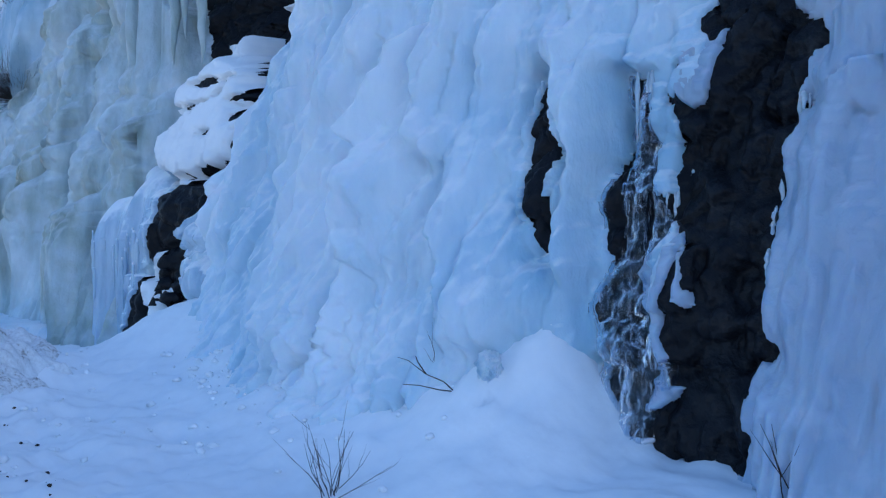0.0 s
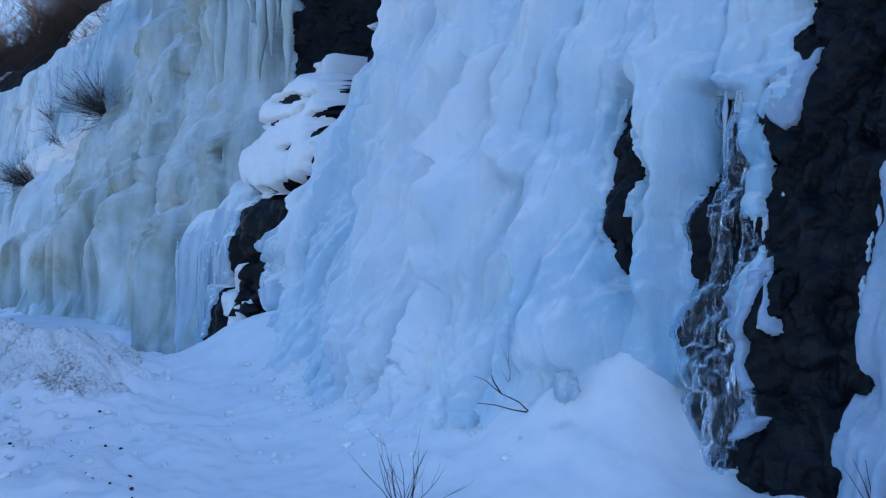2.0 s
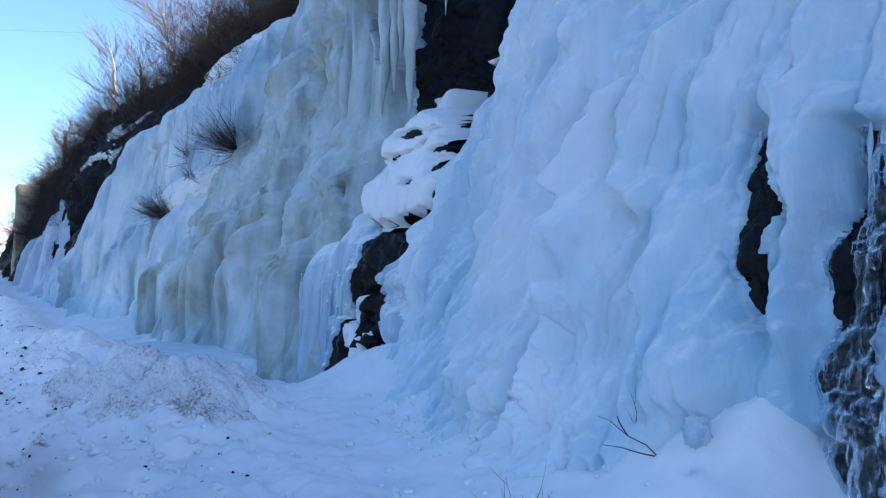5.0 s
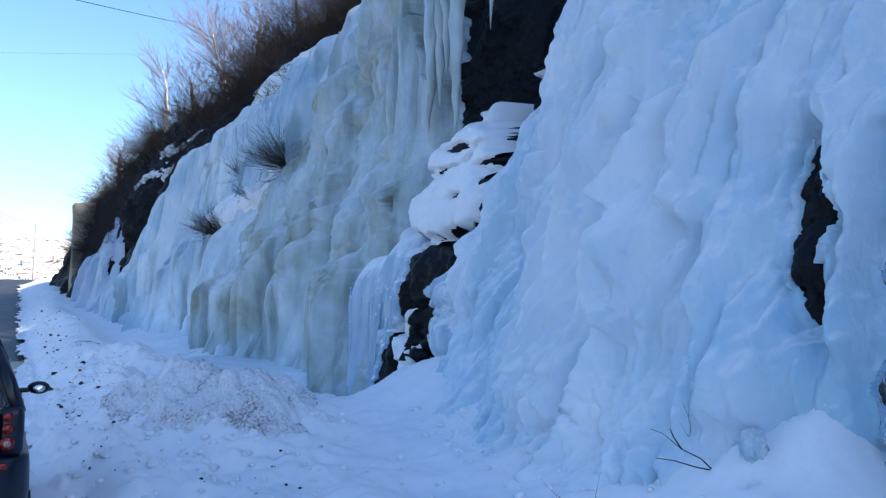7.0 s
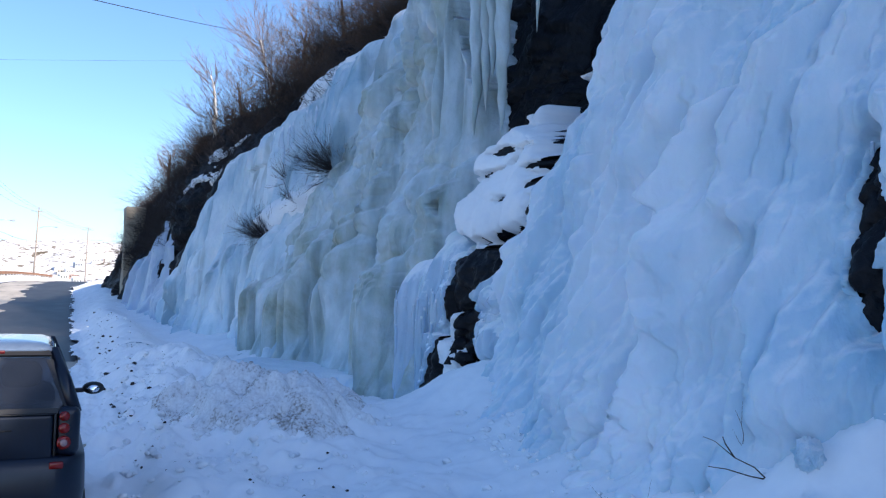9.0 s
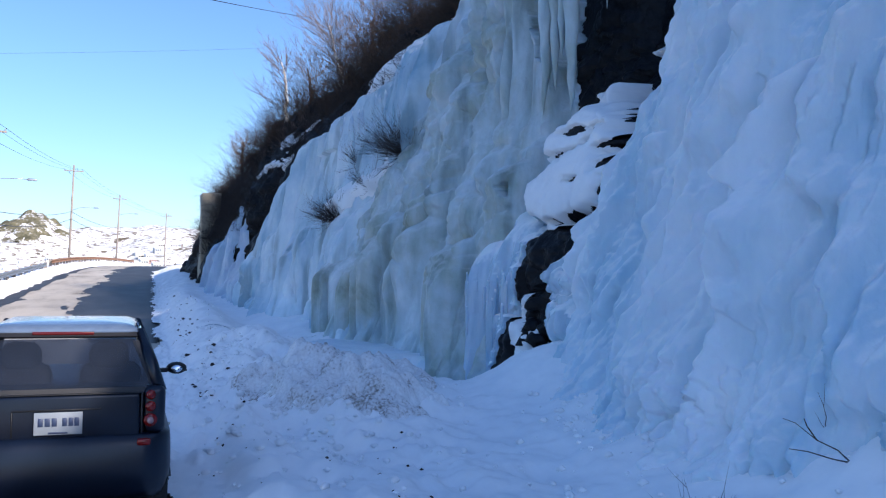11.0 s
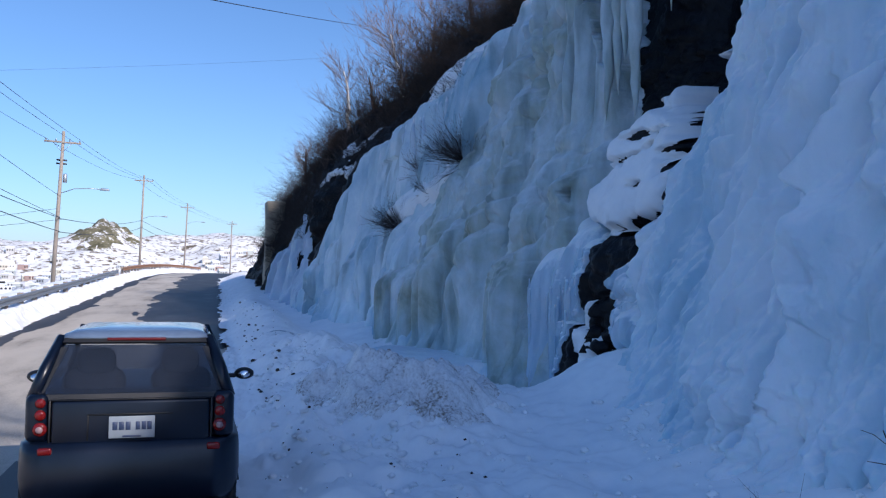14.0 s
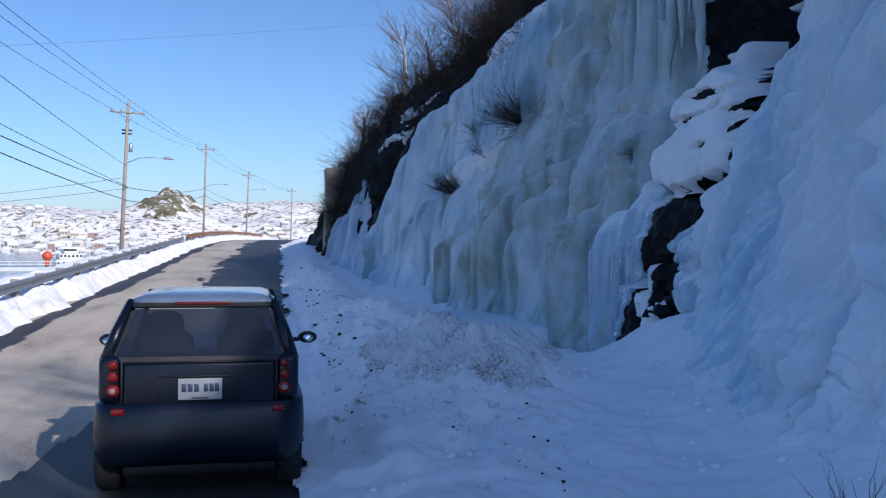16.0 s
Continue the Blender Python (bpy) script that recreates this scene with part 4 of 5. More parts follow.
tagged(bank, "sunlit ploughed snow bank along the road", "snow bank", kind="structure")

# harbour water and the far shore
WATER = mottled("harbour_water", [(0.35, (0.02, 0.05, 0.1)), (0.7, (0.05, 0.09, 0.15))], 0.02, rough=0.15, bump=0.15, bump_scale=0.4, dist=0.3)
LOW = -9.0
bm = bmesh.new()
bmesh.ops.create_grid(bm, x_segments=4, y_segments=4, size=2400, matrix=pose(0, 900, LOW))
water = part("water", bm, WATER)
tagged(water, "blue harbour water below the road", "water", kind="structure")

HILL = mottled("snowy_hillside", [(0.36, (0.1, 0.085, 0.06)), (0.43, (0.25, 0.21, 0.16)), (0.48, (0.76, 0.75, 0.73)), (0.7, (0.92, 0.91, 0.89))], 0.13, rough=0.9, bump=0.6, bump_scale=0.25, dist=4.0, detail=8.0, fine=0.4, spec=0.2)


def hill_z(x, y):
    """The far shore: a town slope and a knob of rock."""
    d = y - 560 + 0.1 * x
    h = LOW - 6 + 50 * smooth(0, 420, d) + 9 * fbm(x * 0.006, y * 0.006, 4, 4) * smooth(0, 150, d)
    q = np.hypot((x + 104) / 27, (y - 893) / 60)
    return h + 24 * np.exp(-q ** 1.6) + 3 * fbm(x * 0.03, y * 0.03, 6, 3) * smooth(40, 200, d)


x, y = np.meshgrid(np.arange(-1100, 700, 7.0), np.arange(540, 1250, 7.0), indexing="ij")
hills = sheet("backdrop_hills", x, y, hill_z(x, y), HILL)
tagged(hills, "distant snowy hills with a rocky knob", "hills", kind="structure")

KNOB = mottled("brown_rock_and_snow", [(0.38, (0.09, 0.085, 0.05)), (0.52, (0.2, 0.18, 0.11)), (0.58, (0.7, 0.7, 0.7)), (0.7, (0.85, 0.86, 0.87))], 0.09, rough=0.9, bump=0.8, bump_scale=0.5, dist=3.0, detail=8.0, fine=0.3, spec=0.2)
x, y = np.meshgrid(np.arange(-160, -48, 2.0), np.arange(800, 960, 3.0), indexing="ij")
q = np.hypot((x + 104) / 25, (y - 880) / 50)
knob = sheet("rocky_knob", x, y, hill_z(x, y) + 4 * np.exp(-q ** 3) - 1.2 + 3.0 * fbm(x * 0.09, y * 0.09, 10, 4), KNOB, q < 1.4)
tagged(knob, "bare brown rocky knob on the far hills", "hill")

# plateau behind the cliff's top, closing the land on that side
x, y = np.meshgrid(np.linspace(0, 260, 60), np.arange(-160, 400, 6.0), indexing="ij")
px = foot(np.clip(y, -9, 46)) + 0.3 * top(y) + 0.1 + (np.interp(y, STEEP_Y, STEEP) + 0.9) * np.interp(y, STEEP_Y, CROWN) + x
plateau = sheet("ground_plateau", px, y, top(y) + np.interp(y, STEEP_Y, CROWN) + 0.10 * x + 0.8 * fbm(x * 0.08, y * 0.08, 3, 3) - 3.5 * smooth(50, 90, y), HILL)
tagged(plateau, "snowy hillside above the cliff", "hillside", kind="structure")
x, y = np.meshgrid(np.linspace(-420, 420, 60), np.linspace(-420, -27, 40), indexing="ij")
behind = sheet("ground_behind", x, y, -0.3 + 0 * x + 0.2 * fbm(x * 0.1, y * 0.1, 7, 2) - 9.0 * smooth(-6, -24, x) + 14.0 * smooth(5.2, 9, x), SNOW)
tagged(behind, "snow-covered ground by the road", "snow", kind="structure")

# ---------- icicles ----------
def icicle_mesh(length, radius, seed):
    bm = bmesh.new()
    rnd = random.Random(seed)
    pts, radii, n = [], [], 10
    for k in range(n):
        f = k / (n - 1)
        pts.append((rnd.gauss(0, 0.03) * radius * 3, rnd.gauss(0, 0.03) * radius * 3, -length * f))
        radii.append(max(0.002, radius * min(1.0, 0.15 + 4 * f) * (1 - f) ** 0.7 * (1 + 0.2 * math.sin(k * 2.3 + seed))))
    tube(bm, pts, radii, 7)
    return bm


ICICLES = []
for k in range(6):
    ICICLES.append(part("icicle", icicle_mesh(0.3 + 0.08 * k, 0.02 + 0.003 * k, k), ICE_CLEAR))


def icicles(group, owner, line, count, size, seed, out=0.3, width=1.0):
    """Icicles in a row along a line of (y, z) on the face, children of the ice that they hang from."""
    rnd = random.Random(seed)
    for k in range(count):
        f = rnd.random() * (len(line) - 1)
        i = min(int(f), len(line) - 2)
        (ay, az), (by, bz) = line[i], line[i + 1]
        y, z = ay + (by - ay) * (f - i), az + (bz - az) * (f - i)
        x = front(owner, y, z) + 0.012 - 0.02 * rnd.random()
        ob = new("icicle", rnd.choice(ICICLES).data)
        s = size * rnd.uniform(0.5, 1.4)
        ob.matrix_world = pose(x, y, z + 0.03, rnd.gauss(0, 1), rnd.gauss(0, 1), rnd.uniform(0, 360)) @ Matrix.Diagonal((width, width, s, 1))
        ob.parent = owner


FALLS = {ob.get("label", ob.name): ob for ob in scene.objects if ob.name.startswith(("ice_", "snow_"))}
MAIN_ICE = FALLS["broad blue-white frozen sheet with folds over dark rock"]
RIGHT_ICE = FALLS["milky white frozen sheet beside bare dark rock"]
YELLOW_ICE = FALLS["bulging yellow-green stained ice fall with rounded lumps"]
CURTAIN_ICE = FALLS["curtain of thin blue icicles below a snowy ledge"]
WHITE_ICE = FALLS["white fluted ice below a brushy slope"]
icicles("", MAIN_ICE, [(3.62, 2.95), (3.42, 2.9)], 8, 0.9, 2, 0.2, 0.8)
icicles("", MAIN_ICE, [(3.20, 2.0), (3.10, 2.0), (3.06, 2.2)], 10, 0.35, 4, 0.06, 0.8)
icicles("", RIGHT_ICE, [(2.32, 2.64), (2.20, 2.56)], 6, 0.35, 6, 0.08, 0.8)
icicles("", RIGHT_ICE, [(2.38, 2.13), (2.38, 1.69), (2.34, 1.34)], 14, 0.6, 7, 0.1)


def plumb(owner, x, y, zt, zb, radius, seed, mat):
    """An icicle hanging free at x, y."""
    bm, rnd, pts, radii, n = bmesh.new(), random.Random(seed), [], [], 14
    for k in range(n):
        f = k / (n - 1)
        pts.append((x + rnd.gauss(0, 0.06) * radius, y + rnd.gauss(0, 0.06) * radius, zt + (zb - zt) * f))
        radii.append(max(0.004, radius * min(1.0, 0.5 + 3 * f) * (1 - f) ** 0.6 * (1 + 0.12 * math.sin(k * 1.9 + seed))))
    tube(bm, pts, radii, 10)
    part("hanging_icicle", bm, mat, owner)


# the long icicle standing free of the pipes, and broken ones beside it
for x, y, zt, zb, r in ((5.68, 10.8, 7.4, 4.05, 0.17), (5.72, 10.98, 7.4, 4.7, 0.14), (5.72, 11.2, 7.4, 5.0, 0.16), (5.74, 11.45, 7.4, 4.55, 0.15), (5.7, 11.7, 7.4, 4.2, 0.17), (5.9, 10.2, 7.4, 5.45, 0.07)):
    plumb(YELLOW_ICE, x, y, zt, zb, r, int(100 * y), ICE_YELLOW)
rnd = random.Random(14)
for k in range(46):
    ly = rnd.uniform(10.95, 12.75)
    lz = rnd.uniform(1.25, 1.85)
    plumb(CURTAIN_ICE, front(CURTAIN_ICE, ly, lz - 0.15) + 0.0, ly, lz, max(0.35, lz - rnd.uniform(0.4, 1.2)), rnd.uniform(0.014, 0.04), 40 + k, ICE_CLEAR)
for k in range(6):
    ly = rnd.uniform(4.0, 4.22)
    plumb(MAIN_ICE, front(MAIN_ICE, 4.4, 2.95) + 0.03, ly, 2.92, rnd.uniform(2.4, 2.72), rnd.uniform(0.007, 0.012), 130 + k, ICE_CLEAR)
icicles("", WHITE_ICE, [(21.25, 5.41), (19.54, 5.65), (18.29, 6.51), (16.91, 6.96)], 40, 2.4, 13, 0.45, 2.6)
for ob in ICICLES:
    bpy.data.objects.remove(ob)

# ---------- brush, trees, twigs ----------
def brush_patch(name, label, count, ys, zs, size, seed, stems=9, sub=5, mat=None, out=0.55, radius=0.006):
    """Tangled bushes: each a fan of thin crooked stems from one root on the slope."""
    rnd, tw = random.Random(seed), Twigs()
    for k in range(count):
        y = rnd.uniform(*ys)
        z = float(top(np.array(y))) + rnd.uniform(*zs)
        x = float(cliff_x(np.array([[y]]), np.array([[z]]))[0, 0])
        big = size * rnd.uniform(0.35, 1.0) ** 1.3
        lean = Vector((-out + rnd.gauss(0, 0.35), rnd.gauss(0, 0.4), rnd.uniform(0.1, 1.0)))
        for j in range(stems):
            d = (lean + Vector((rnd.gauss(0, 0.5), rnd.gauss(0, 0.6), rnd.gauss(0, 0.4)))).normalized()
            tw.branch(rnd, Vector((x + 0.08 + rnd.gauss(0, 0.06), y + rnd.gauss(0, 0.12), z - 0.08)), d, big * rnd.uniform(0.5, 1.2), radius, 1, 0.6, 0.05, sub, 4)
    ob = tw.make(name, mat or BRUSH)
    return tagged(ob, label, "brush", kind="stuff")


# the lower brush wears the darker twig brown, shade put into its colour
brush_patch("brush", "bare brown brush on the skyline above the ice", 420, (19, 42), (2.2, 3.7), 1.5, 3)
brush_patch("brush", "tangled brush on the slope, its shade put into a darker brown", 560, (18, 41), (-0.4, 2.6), 1.0, 7, 8, 5, TWIG, 0.8)
brush_patch("brush", "tall bare brown brush along the cliff top", 420, (11, 25), (0.9, 3.1), 1.7, 4, 10, 5)
brush_patch("brush", "low brush on the cliff's end, darkened to stand for shade", 240, (25, 42), (-0.9, 1.0), 0.8, 5, 8, 4, TWIG, 0.8)
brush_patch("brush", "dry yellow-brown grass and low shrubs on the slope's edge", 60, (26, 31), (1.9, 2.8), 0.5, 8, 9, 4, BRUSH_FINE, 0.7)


def birch(label, x, y, z, height, lean, seed, bark, limbs, reach):
    tree = empty("birch_tree", pose(x, y, z))
    tagged(tree, label, "tree", group="birches above the cliff")
    rnd = random.Random(seed)
    bm, pts, radii = bmesh.new(), [], []
    for k in range(9):
        f = k / 8
        pts.append((lean * f * f + rnd.gauss(0, 0.03), rnd.gauss(0, 0.04), height * f - 0.3))
        radii.append(0.085 * (1 - 0.75 * f))
    tube(bm, pts, radii, 8)
    part("trunk", bm, bark, tree)
    tw = Twigs()
    for k in range(limbs):
        f = rnd.uniform(0.1, 1.0)
        i = min(int(f * 8), 7)
        p = Vector(pts[i]).lerp(Vector(pts[i + 1]), f * 8 - i)
        d = Vector((rnd.gauss(-0.35, 0.7), rnd.gauss(0.0, 0.7), rnd.uniform(0.15, 1.1))).normalized()
        tw.branch(rnd, p, d, reach * rnd.uniform(0.5, 1.1) * (1.25 - 0.5 * f), 0.011, 2, 0.38, 0.07, 5, 4)
    tw.make("crown", BRUSH_FINE, tree, "bare fine brown twigs")
    return tree


# the last six trees stand out of view, added to dapple the road
for k, (x, y, z, h, lean, limbs, reach) in enumerate(((4.45, 30.0, 7.2, 2.2, -0.22, 34, 1.25), (5.75, 27.0, 7.5, 2.5, -0.5, 60, 1.9), (6.3, 25.4, 7.9, 2.2, 0.1, 40, 1.5), (6.9, 23.0, 8.4, 2.4, -0.2, 40, 1.5), (7.3, 21.5, 8.8, 2.0, 0.2, 36, 1.4), (3.4, 35.0, 6.0, 1.2, 0.1, 26, 0.9), (5.1, 28.6, 7.3, 1.6, -0.2, 30, 1.2), (10.3, 9.0, 10.6, 4.6, -0.4, 60, 2.4), (10.0, 12.5, 10.1, 4.4, 0.2, 60, 2.3), (9.8, 15.5, 9.9, 4.2, -0.3, 60, 2.3), (9.2, 18.5, 9.6, 3.4, 0.2, 50, 2.0), (8.8, -8.5, 11.6, 3.2, -0.3, 50, 1.9), (9.0, -12.5, 11.7, 3.4, -0.3, 50, 2.0))):
    birch("bare birch tree with a pale trunk above the cliff" if k < 2 else "slender bare tree above the cliff, in the brush and, out of view, added for shade",
          x, y, z, h, lean, 50 + k, BARK if k < 2 else BRUSH, limbs, reach)


def shrub(name, label, x, y, z, stems, size, aim, spread, seed, radius=0.008, depth=1, sub=4, mat=TWIG):
    rnd, tw = random.Random(seed), Twigs()
    for k in range(stems):
        d = (Vector(aim) + Vector((rnd.gauss(0, spread), rnd.gauss(0, spread), rnd.gauss(0, spread * 0.5)))).normalized()
        tw.branch(rnd, Vector((rnd.gauss(0, 0.03), rnd.gauss(0, 0.03), -0.05)), d, size * rnd.uniform(0.6, 1.1), radius, depth, 0.35, 0.06, sub, 4)
    ob = tw.make(name, mat)
    ob.matrix_world = pose(x, y, z)
    return tagged(ob, label, "shrub")


for (y, z), n, s, seed in zip([(17.14, 4.30), (19.63, 2.98), (18.42, 3.67), (19.44, 4.29), (5.31, 3.29)], (120, 110, 20, 16, 7), (0.95, 0.7, 0.6, 0.6, 0.2), (61, 62, 63, 64, 65)):
    shrub("shrub", "dark bare shrub growing out of the ice face", float(base_x(np.array(y), np.array(z))) - (0.35 if s > 0.5 else 0.72), y, z, n, s, (-0.7, 0.25, 0.4), 0.85, seed, 0.005 if s > 0.5 else 0.004, 1, 8)


def gz(x, y):
    return float(ground_z(np.array([[x]]), np.array([[y]]))[0, 0])


shrub("dead_bush", "leafless bush of thin stems sticking out of snow", 3.2, 4.2, gz(3.2, 4.2), 13, 0.55, (-0.05, 0.08, 1.0), 0.45, 71, 0.004, 1, 2)
shrub("dead_bush", "few thin twigs in the snow under bare rock", 4.6, 1.88, gz(4.6, 1.88), 2, 0.6, (0.0, 0.1, 1.0), 0.22, 73, 0.006, 1, 2)
shrub("twig", "thin dead twigs standing by a lump of ice", 4.4, 4.5, 0.72, 7, 0.5, (0.0, 0.1, 1.0), 0.3, 74, 0.004, 1, 2)
tw, rnd = Twigs(), random.Random(75)
for bend_pts in (((0, 0, 0), (-0.06, 0.1, 0.1), (-0.2, 0.22, 0.18), (-0.32, 0.36, 0.32), (-0.42, 0.42, 0.36)), ((0, 0, 0), (-0.12, 0.1, 0.02), (-0.28, 0.24, 0.07), (-0.4, 0.36, 0.08)), ((-0.2, 0.22, 0.18), (-0.24, 0.3, 0.3), (-0.22, 0.36, 0.36))):
    tw.line([Vector(p) for p in bend_pts], [0.009 - 0.0016 * k for k in range(len(bend_pts))])
ob = tw.make("dead_branch", TWIG)
ob.matrix_world = pose(4.26, 4.2, 0.6) @ Matrix.Scale(0.68, 4)
tagged(ob, "forked dead branch arching over the snow", "branch")

# ---------- loose snow and grit ----------
def scatter(name, label, count, spots, size, mat, seed, squash=0.7, lift=0.3):
    """Many small angular lumps as one heap. spots: (x, y, spread x, spread y)."""
    rnd, verts, faces = random.Random(seed), [], []
    for k in range(count):
        sx, sy, rx, ry = rnd.choice(spots)
        x, y = rnd.gauss(sx, rx), rnd.gauss(sy, ry)
        if x < 0.45 or x > float(foot(np.array(y))):
            continue
        r = size * rnd.uniform(0.3, 1.0) ** 2
        z = gz(x, y) + r * lift
        start = len(verts)
        ring = 5
        for lev, (h, w) in enumerate(((-0.6, 0.7), (0.1, 1.0), (0.7, 0.6))):
            for j in range(ring):
                a = 2 * math.pi * (j + 0.5 * lev) / ring
                q = r * w * rnd.uniform(0.7, 1.25)
                verts.append((x + q * math.cos(a), y + q * math.sin(a), z + r * h * squash))
        verts.append((x, y, z + r * squash))
        for lev in range(2):
            for j in range(ring):
                a, b = start + lev * ring + j, start + lev * ring + (j + 1) % ring
                faces.append((a, b, b + ring, a + ring))
        for j in range(ring):
            faces.append((start + 2 * ring + j, start + 2 * ring + (j + 1) % ring, start + 3 * ring))
    ob = new(name, mesh_from(name, verts, faces, mat))
    return tagged(ob, label, "snow" if mat is not TWIG else "grit", kind="stuff")


scatter("snow_chunks", "broken lumps of ploughed snow", 900, ((2.0, 9.2, 0.6, 0.8), (1.4, 9.4, 0.4, 1.2), (1.7, 10.4, 0.4, 0.6), (2.6, 10.3, 0.5, 0.5), (1.3, 12.5, 0.4, 1.5)), 0.06, SNOW, 81)
scatter("snow_chunks", "small snow lumps fallen from the ice", 330, ((4.2, 6.3, 0.2, 0.5), (4.25, 5.4, 0.15, 0.4), (4.2, 7.3, 0.2, 0.6), (4.1, 5.9, 0.3, 0.7), (3.0, 6.0, 1.0, 1.6)), 0.05, SNOW, 82)
scatter("snow_chunks", "small snow lumps along the verge", 220, ((1.0, 15.0, 0.4, 3.0), (0.7, 9.0, 0.15, 2.0), (1.0, 22.0, 0.4, 4.0), (1.6, 7.5, 0.6, 1.0)), 0.05, SNOW, 83)
scatter("grit", "dark gravel and frozen dirt thrown on the verge", 90, ((0.75, 13.0, 0.2, 1.5), (0.8, 17.0, 0.25, 2.5), (0.9, 22.0, 0.3, 3.0)), 0.05, TWIG, 85)
scatter("grit", "dark specks of grit on the snow", 55, ((2.2, 7.6, 0.12, 0.5), (1.85, 5.9, 0.12, 0.4), (1.65, 7.5, 0.15, 0.4), (2.0, 9.0, 0.6, 0.7), (1.2, 9.4, 0.4, 0.8), (0.9, 8.0, 0.25, 1.2)), 0.022, TWIG, 84)


def ice_lump(label, x, y, z, size, seed):
    """A knobbly lump of refrozen ice."""
    bm = bmesh.new()
    bmesh.ops.create_icosphere(bm, subdivisions=4, radius=1.0)
    for v in bm.verts:
        n = noise.fractal(v.co * 1.7 + Vector((seed, 0, 0)), 1.0, 2.0, 3)
        c = noise.voronoi(v.co * 2.3 + Vector((seed, 5, 0)))[0]
        v.co *= 1 + 0.25 * n + 0.35 * (c[1] - c[0]) - 0.1
    ob = part("ice_lump", bm, ICE)
    ob.matrix_world = pose(x, y, z, 0, 0, 40 * seed) @ Matrix.Diagonal((*size, 1))
    return tagged(ob, label, "ice")


ice_lump("clear lump of ice by a dead branch", 4.72, 4.95, 0.62, (0.3, 0.42, 0.36), 2)
ice_lump("small round knob of grey ice in the snow", 4.4, 3.98, gz(4.4, 3.98) + 0.04, (0.1, 0.12, 0.11), 3)
ice_lump("low lump of snowy ice at the foot of the sheet", 4.75, 5.75, 0.5, (0.25, 0.4, 0.25), 5)
ice_lump("low lump of snowy ice at the foot of the sheet", 4.7, 6.5, 0.42, (0.25, 0.35, 0.2), 6)
for (y, z), s, k in zip([(10.44, 0.80), (10.44, 1.02), (10.12, 0.87)], (0.11, 0.09, 0.08), range(3)):
    bm = bmesh.new()
    bmesh.ops.create_icosphere(bm, subdivisions=2, radius=s)
    for v in bm.verts:
        v.co *= 1 + 1.1 * noise.cell(v.co * 9 + Vector((k * 3, 0, 0))) + 0.3 * noise.noise(v.co * 14)
    ob = part("boulder", bm, ROCK)
    ob.matrix_world = pose(float(base_x(np.array(y), np.array(z))) - 0.4, y, z)
    tagged(ob, "small dark boulder at the foot of the gully", "rock")

# ---------- the parked car ----------
PAINT = mottled("dark_blue_car_paint", [(0.3, (0.002, 0.004, 0.012)), (0.6, (0.004, 0.008, 0.021)), (0.78, (0.014, 0.016, 0.022))], 3.0, (1, 1, 0.5), rough=0.3, bump=0.04, bump_scale=40.0)
ROOF = mottled("grey_car_roof", [(0.3, (0.1, 0.14, 0.22)), (0.7, (0.16, 0.21, 0.3))], 4.0, rough=0.14, bump=0.01, spec=0.8)
RED = plain("red_lens", (0.2, 0.01, 0.009), 0.15)
LENS = plain("clear_lens", (0.4, 0.26, 0.26), 0.1)
CLOTH = plain("dark_seat_cloth", (0.03, 0.03, 0.035), 0.9)
RUBBER = plain("tyre_rubber", (0.015, 0.015, 0.016), 0.85)
PLATE = plain("white_plate", (0.34, 0.37, 0.4), 0.45)
INK = plain("blue_ink", (0.05, 0.07, 0.14), 0.5)
MIRROR, _, _b = material("mirror_glass", 0.02, 1.0)
_b.inputs["Base Color"].default_value = (0.85, 0.87, 0.9, 1)
GLASS, _, _b = material("tinted_glass", 0.0)
_b.inputs["Base Color"].default_value = (0.13, 0.15, 0.2, 1)
_b.inputs["Transmission Weight"].default_value, _b.inputs["IOR"].default_value = 0.92, 1.45
CLEAR, _, _b = material("clear_glass", 0.0)
_b.inputs["Base Color"].default_value = (0.85, 0.9, 0.95, 1)
_b.inputs["Transmission Weight"].default_value, _b.inputs["IOR"].default_value = 1.0, 1.45


def slab(bm, corners, thick):
    """A pane through four corners."""
    c = [Vector(p) for p in corners]
    n = (c[1] - c[0]).cross(c[3] - c[0]).normalized() * thick
    a, b = [bm.verts.new(p) for p in c], [bm.verts.new(p + n) for p in c]
    bm.faces.new(a[::-1])
    bm.faces.new(b)
    for k in range(4):
        bm.faces.new((a[k], a[(k + 1) % 4], b[(k + 1) % 4], b[k]))


def lathe(bm, rings, m, n=20):
    """Rings of (radius, height) turned about z, then moved by m."""
    made = []
    for r, h in rings:
        made.append([bm.verts.new(m @ Vector((r * math.cos(2 * math.pi * j / n), r * math.sin(2 * math.pi * j / n), h))) for j in range(n)])
    for a, b in zip(made, made[1:]):
        for j in range(n):
            bm.faces.new((a[j], a[(j + 1) % n], b[(j + 1) % n], b[j]))
    bm.faces.new(made[0][::-1])
    bm.faces.new(made[-1])


def loft(bm, rings):
    made = [[bm.verts.new(p) for p in ring] for ring in rings]
    n = len(made[0])
    for a, b in zip(made, made[1:]):
        for j in range(n):
            bm.faces.new((a[j], a[(j + 1) % n], b[(j + 1) % n], b[j]))
    bm.faces.new(made[0][::-1])
    bm.faces.new(made[-1])


def rounded(hw, y0, y1, z, r, n=5):
    """A rounded rectangle lying flat: half width, back, front, height, corner radius."""
    pts = []
    for cx, cy, a0 in ((hw - r, y1 - r, 0), (-hw + r, y1 - r, 90), (-hw + r, y0 + r, 180), (hw - r, y0 + r, 270)):
        for k in range(n + 1):
            a = radians(a0 + 90 * k / n)
            pts.append(Vector((cx + r * math.cos(a), cy + r * math.sin(a), z)))
    return pts


